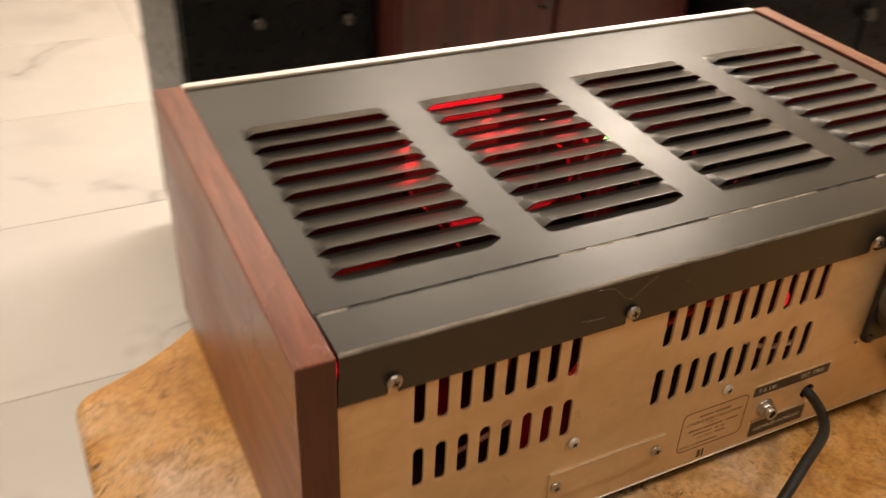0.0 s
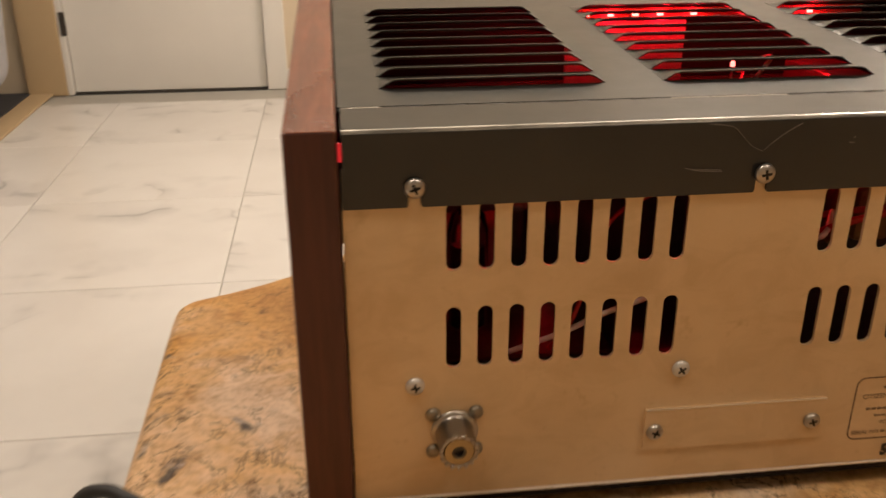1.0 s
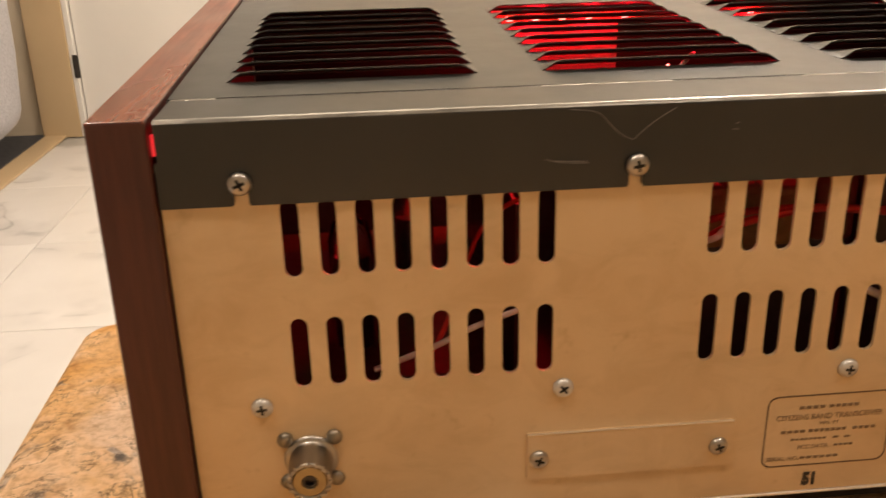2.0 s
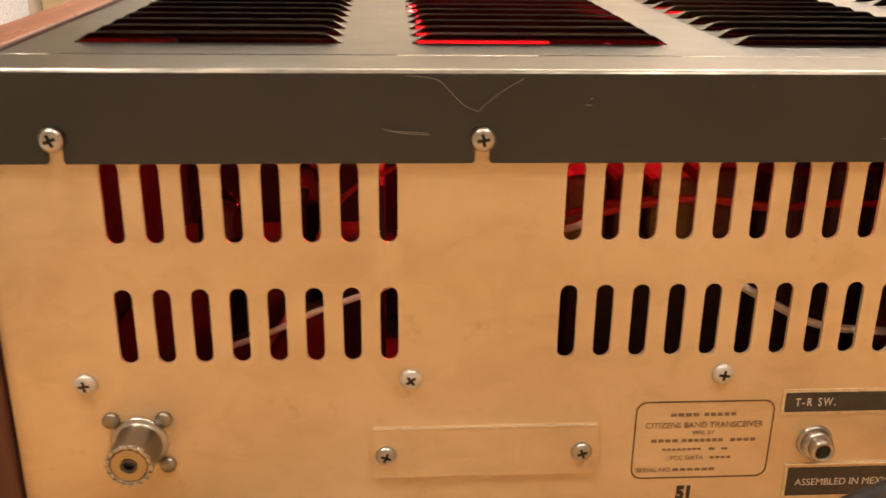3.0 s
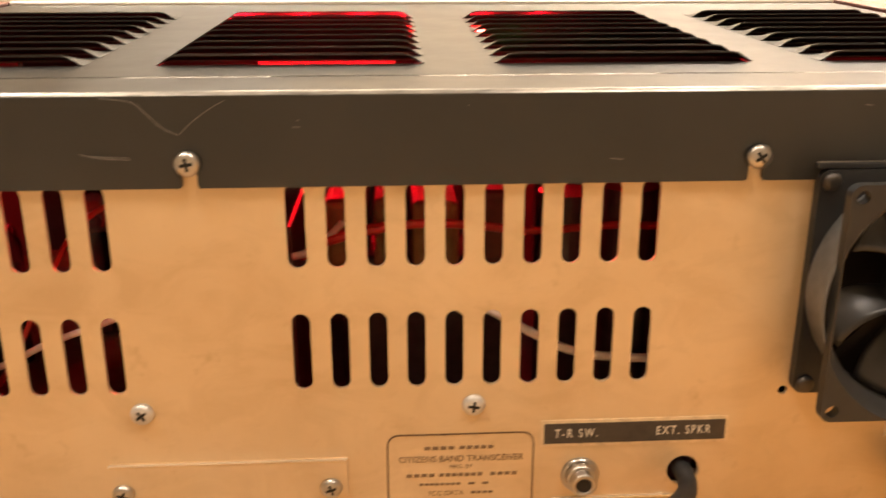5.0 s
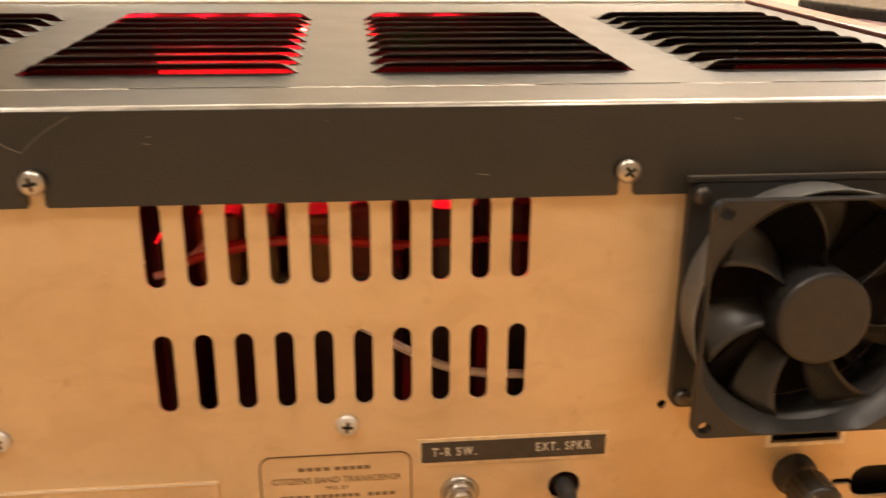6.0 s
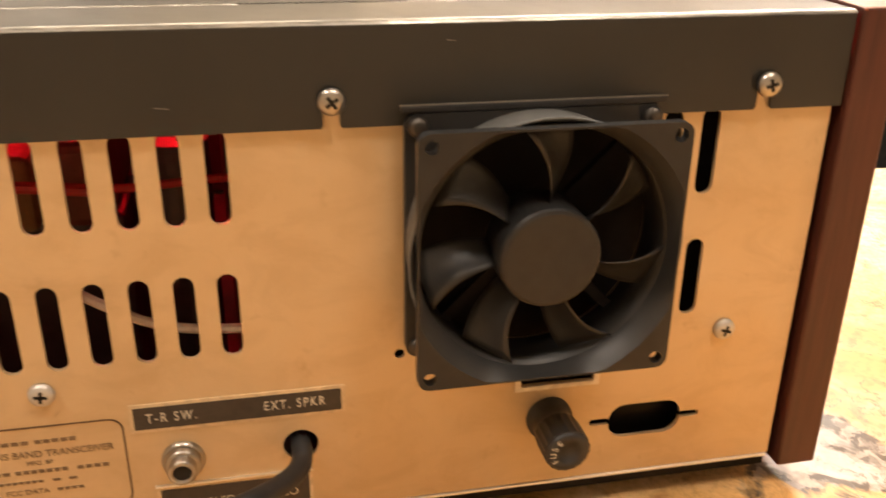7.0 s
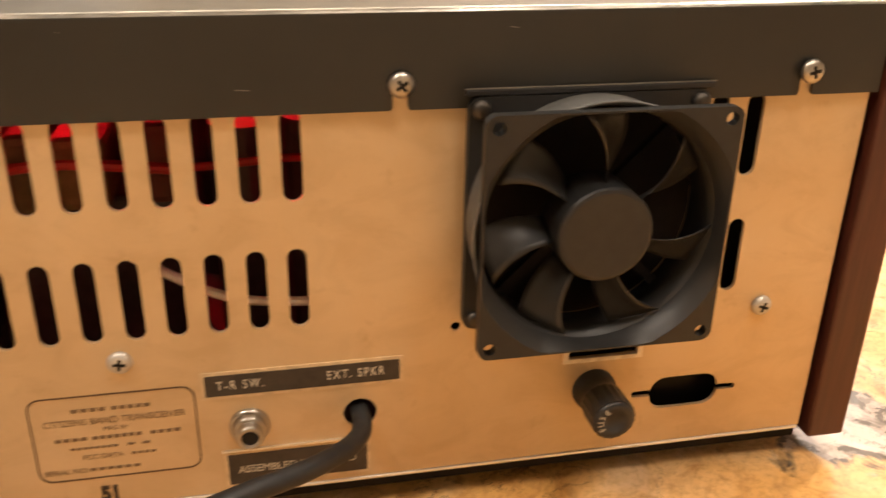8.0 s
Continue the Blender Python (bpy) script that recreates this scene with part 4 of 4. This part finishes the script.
coil = part("transformer", box(0.198, 0.214, 0.040, 0.105, 0.106, 0.1325, 0.003), TAPE, radio, "amber paper-wrapped transformer coils")
part("coil", box(0.2165, 0.2270, 0.036, 0.105, 0.106, 0.1340, 0.003), CARD, coil, "olive card winding")
part("coil", box(0.2300, 0.2480, 0.039, 0.105, 0.106, 0.1315, 0.003), TAPE, coil)
part("coil", box(0.2520, 0.2700, 0.042, 0.105, 0.106, 0.1345, 0.003), RUST, coil, "rust-brown wrapped winding")
part("band", tube([(0.196, 0.034, 0.1195), (0.212, 0.031, 0.1245), (0.232, 0.029, 0.1265), (0.252, 0.031, 0.1250), (0.275, 0.035, 0.1215), (0.305, 0.037, 0.1225), (0.322, 0.04, 0.121)], 0.0015, 8, 6), RED_WIRE, coil, "red lead round the coils")
part("transformer_core", box(0.203, 0.272, 0.055, 0.100, 0.0322, 0.1055, 0.002), INNER, radio, "dark laminated core")
part("can", cone(0.011, 0.011, 0.032, 0.130, 24, None, 0.291, 0.060), INNER, radio, "dark capacitor can")
part("can", cone(0.011, 0.011, 0.032, 0.131, 24, None, 0.317, 0.062), INNER, radio, "dark capacitor can")
for vx, vy, vr, vz in ((0.225, 0.150, 0.011, 0.145), (0.278, 0.150, 0.011, 0.14), (0.060, 0.085, 0.010, 0.115), (0.090, 0.120, 0.010, 0.12), (0.345, 0.11, 0.013, 0.15)):
    valve = part("valve", lathe([(vr * 0.8, 0.046), (vr, 0.052), (vr, vz - 0.012), (vr * 0.8, vz - 0.004), (vr * 0.3, vz), (0, vz + 0.003)], 20, None, Matrix.Translation((vx, vy, 0))), GLASS, radio, "glass valve", True)
    part("plate", cone(vr * 0.55, vr * 0.55, 0.052, vz - 0.02, 12, None, vx, vy), DARK_STEEL, valve)
    part("base", cone(vr, vr, 0.032, 0.046, 18, None, vx, vy), BLACK_PLASTIC, valve)
WIRES = [
    ([(0.068, 0.016, 0.074), (0.090, 0.013, 0.0835), (0.106, 0.012, 0.0915), (0.131, 0.012, 0.1008), (0.150, 0.02, 0.109)], 0.0012, PALE_WIRE),
    ([(0.085, 0.016, 0.074), (0.095, 0.015, 0.090), (0.112, 0.03, 0.125), (0.135, 0.03, 0.140)], 0.0010, RED_WIRE),
    ([(0.192, 0.014, 0.120), (0.205, 0.012, 0.127), (0.235, 0.013, 0.1315), (0.27, 0.02, 0.126)], 0.0016, RED_WIRE),
    ([(0.190, 0.010, 0.1215), (0.198, 0.010, 0.124), (0.206, 0.02, 0.130)], 0.0013, PALE_WIRE),
    ([(0.242, 0.02, 0.104), (0.256, 0.014, 0.0995), (0.270, 0.010, 0.0925), (0.282, 0.009, 0.0865), (0.294, 0.009, 0.0832), (0.313, 0.009, 0.0815)], 0.0016, PALE_WIRE),
    ([(0.215, 0.05, 0.150), (0.235, 0.03, 0.142), (0.255, 0.04, 0.149), (0.290, 0.03, 0.144), (0.315, 0.03, 0.150)], 0.0010, RED_WIRE),
    ([(0.160, 0.10, 0.155), (0.20, 0.12, 0.160), (0.225, 0.16, 0.158), (0.24, 0.20, 0.15)], 0.0010, RED_WIRE),
    ([(0.26, 0.10, 0.155), (0.30, 0.12, 0.158), (0.33, 0.15, 0.15)], 0.0010, RED_WIRE),
    ([(0.215, 0.13, 0.158), (0.235, 0.15, 0.168), (0.25, 0.19, 0.160)], 0.0011, PALE_WIRE),
]
for pts, r, mat in WIRES:
    part("wire", tube(pts, r, 8, 6), mat, radio, "hook-up wire")

strip_bar = part("led_strip", box(0.1380, 0.345, 0.2520, 0.2534, 0.1735, 0.1800), BOARD, radio, "strip of red light-emitting diodes")
led_data = mesh_of("led", box(-0.0020, 0.0020, -0.0012, 0.0, -0.0014, 0.0014, 0.0004), RED_LED)
LEDS = (0.1432, 0.1594, 0.1753, 0.1915, 0.2076, 0.2300, 0.2760, 0.3085)
for lx in LEDS:
    ob = new("led", led_data)
    ob.parent = strip_bar
    ob.matrix_basis = pose(lx, 0.2519, 0.1768)
top_led = part("lamp_stalk", cone(0.0008, 0.0008, 0.032, 0.1450, 8, None, 0.253, 0.235), STEEL, radio)
part("led", lathe([(0.0015, 0.1450), (0.0015, 0.1475), (0.0009, 0.1488), (0, 0.1492)], 12, None, Matrix.Translation((0.253, 0.235, 0))), SMALL_LED, top_led, "lit red diode")
part("green_led", lathe([(0.0015, 0), (0.0015, 0.002), (0.001, 0.003), (0, 0.0033)], 12, None, pose(0.287, 0.198, 0.142)), GREEN_LED, radio, "lit green diode")
part("lamp_stalk", cone(0.0008, 0.0008, 0.032, 0.142, 8, None, 0.287, 0.198), STEEL, radio)


# Added stem and glowing tip stand in for a red gleam in the slot.
gleam = part("red_gleam", cone(0.0026, 0.0026, 0.032, 0.0965, 14, None, 0.3140, 0.029), BLACK_PLASTIC, radio, "stem added to carry a red gleam")
part("gleam_tip", lathe([(0.0026, 0.0966), (0.0030, 0.0985), (0.0030, 0.1035), (0.0018, 0.1060), (0, 0.1066)], 16, None, Matrix.Translation((0.3140, 0.029, 0))), RED_GLOW, gleam, "glowing tip standing in for a red gleam")


def red_light(x, y, z, watts):
    data = bpy.data.lights.new("red_led_light", "POINT")
    data.energy, data.color, data.shadow_soft_size = watts, (1.0, 0.004, 0.012), 0.004
    ob = new("red_led_light", data)
    ob.location = (x, y, z)


for lx, watts in ((0.1432, 0.26), (0.1753, 0.18), (0.2076, 0.18), (0.2300, 0.12), (0.2760, 0.10), (0.3085, 0.12)):
    red_light(lx, 0.2455, 0.1760, watts)
red_light(0.253, 0.229, 0.1520, 0.025)

# ---- cable ----
CABLE = [(0.3255, 0.02, 0.0415), (0.3256, 0.0, 0.0412), (0.3252, -0.007, 0.0400), (0.3222, -0.014, 0.0402), (0.3145, -0.0245, 0.0430), (0.302, -0.036, 0.0465), (0.288, -0.044, 0.0483),
         (0.270, -0.052, 0.0475), (0.245, -0.063, 0.042), (0.215, -0.074, 0.030), (0.180, -0.078, 0.014), (0.145, -0.068, 0.0045), (0.098, -0.044, 0.0042), (0.075, -0.030, 0.0042), (0.052, -0.0165, 0.0042), (0.024, -0.0095, 0.0042),
         (-0.020, -0.0115, 0.0042), (-0.058, 0.002, 0.0042), (-0.088, 0.016, 0.0045), (-0.112, 0.031, 0.006), (-0.127, 0.032, -0.003), (-0.134, 0.018, -0.035), (-0.140, 0.0, -0.12),
         (-0.150, -0.01, -0.35), (-0.155, -0.01, -0.62), (-0.18, -0.01, -0.670), (-0.30, -0.02, -0.6755)]
cable = solid("power_cable", tube(CABLE, 0.0034, 14, 8), RUBBER, "black rubber cable lying on the granite top", "cable", smooth=True)

# ---- floor tiles ----
tile_data = mesh_of("floor_tile", box(-T / 2 + 0.0012, T / 2 - 0.0012, -T / 2 + 0.0012, T / 2 - 0.0012, -0.012, 0.0, 0.0008, 1), MARBLE)
for i in range(-3, 5):
    for j in range(-5, 5):
        cx, cy = (i + 0.5) * T, (j + 0.5) * T
        if cy > DOOR_Y or cy < NEAR or cx > RIGHT or cx < LEFT:
            continue
        ob = new("floor_tile", tile_data)
        ob.parent = floor
        ob.matrix_basis = ROOM @ pose(cx, cy, 0.0005)
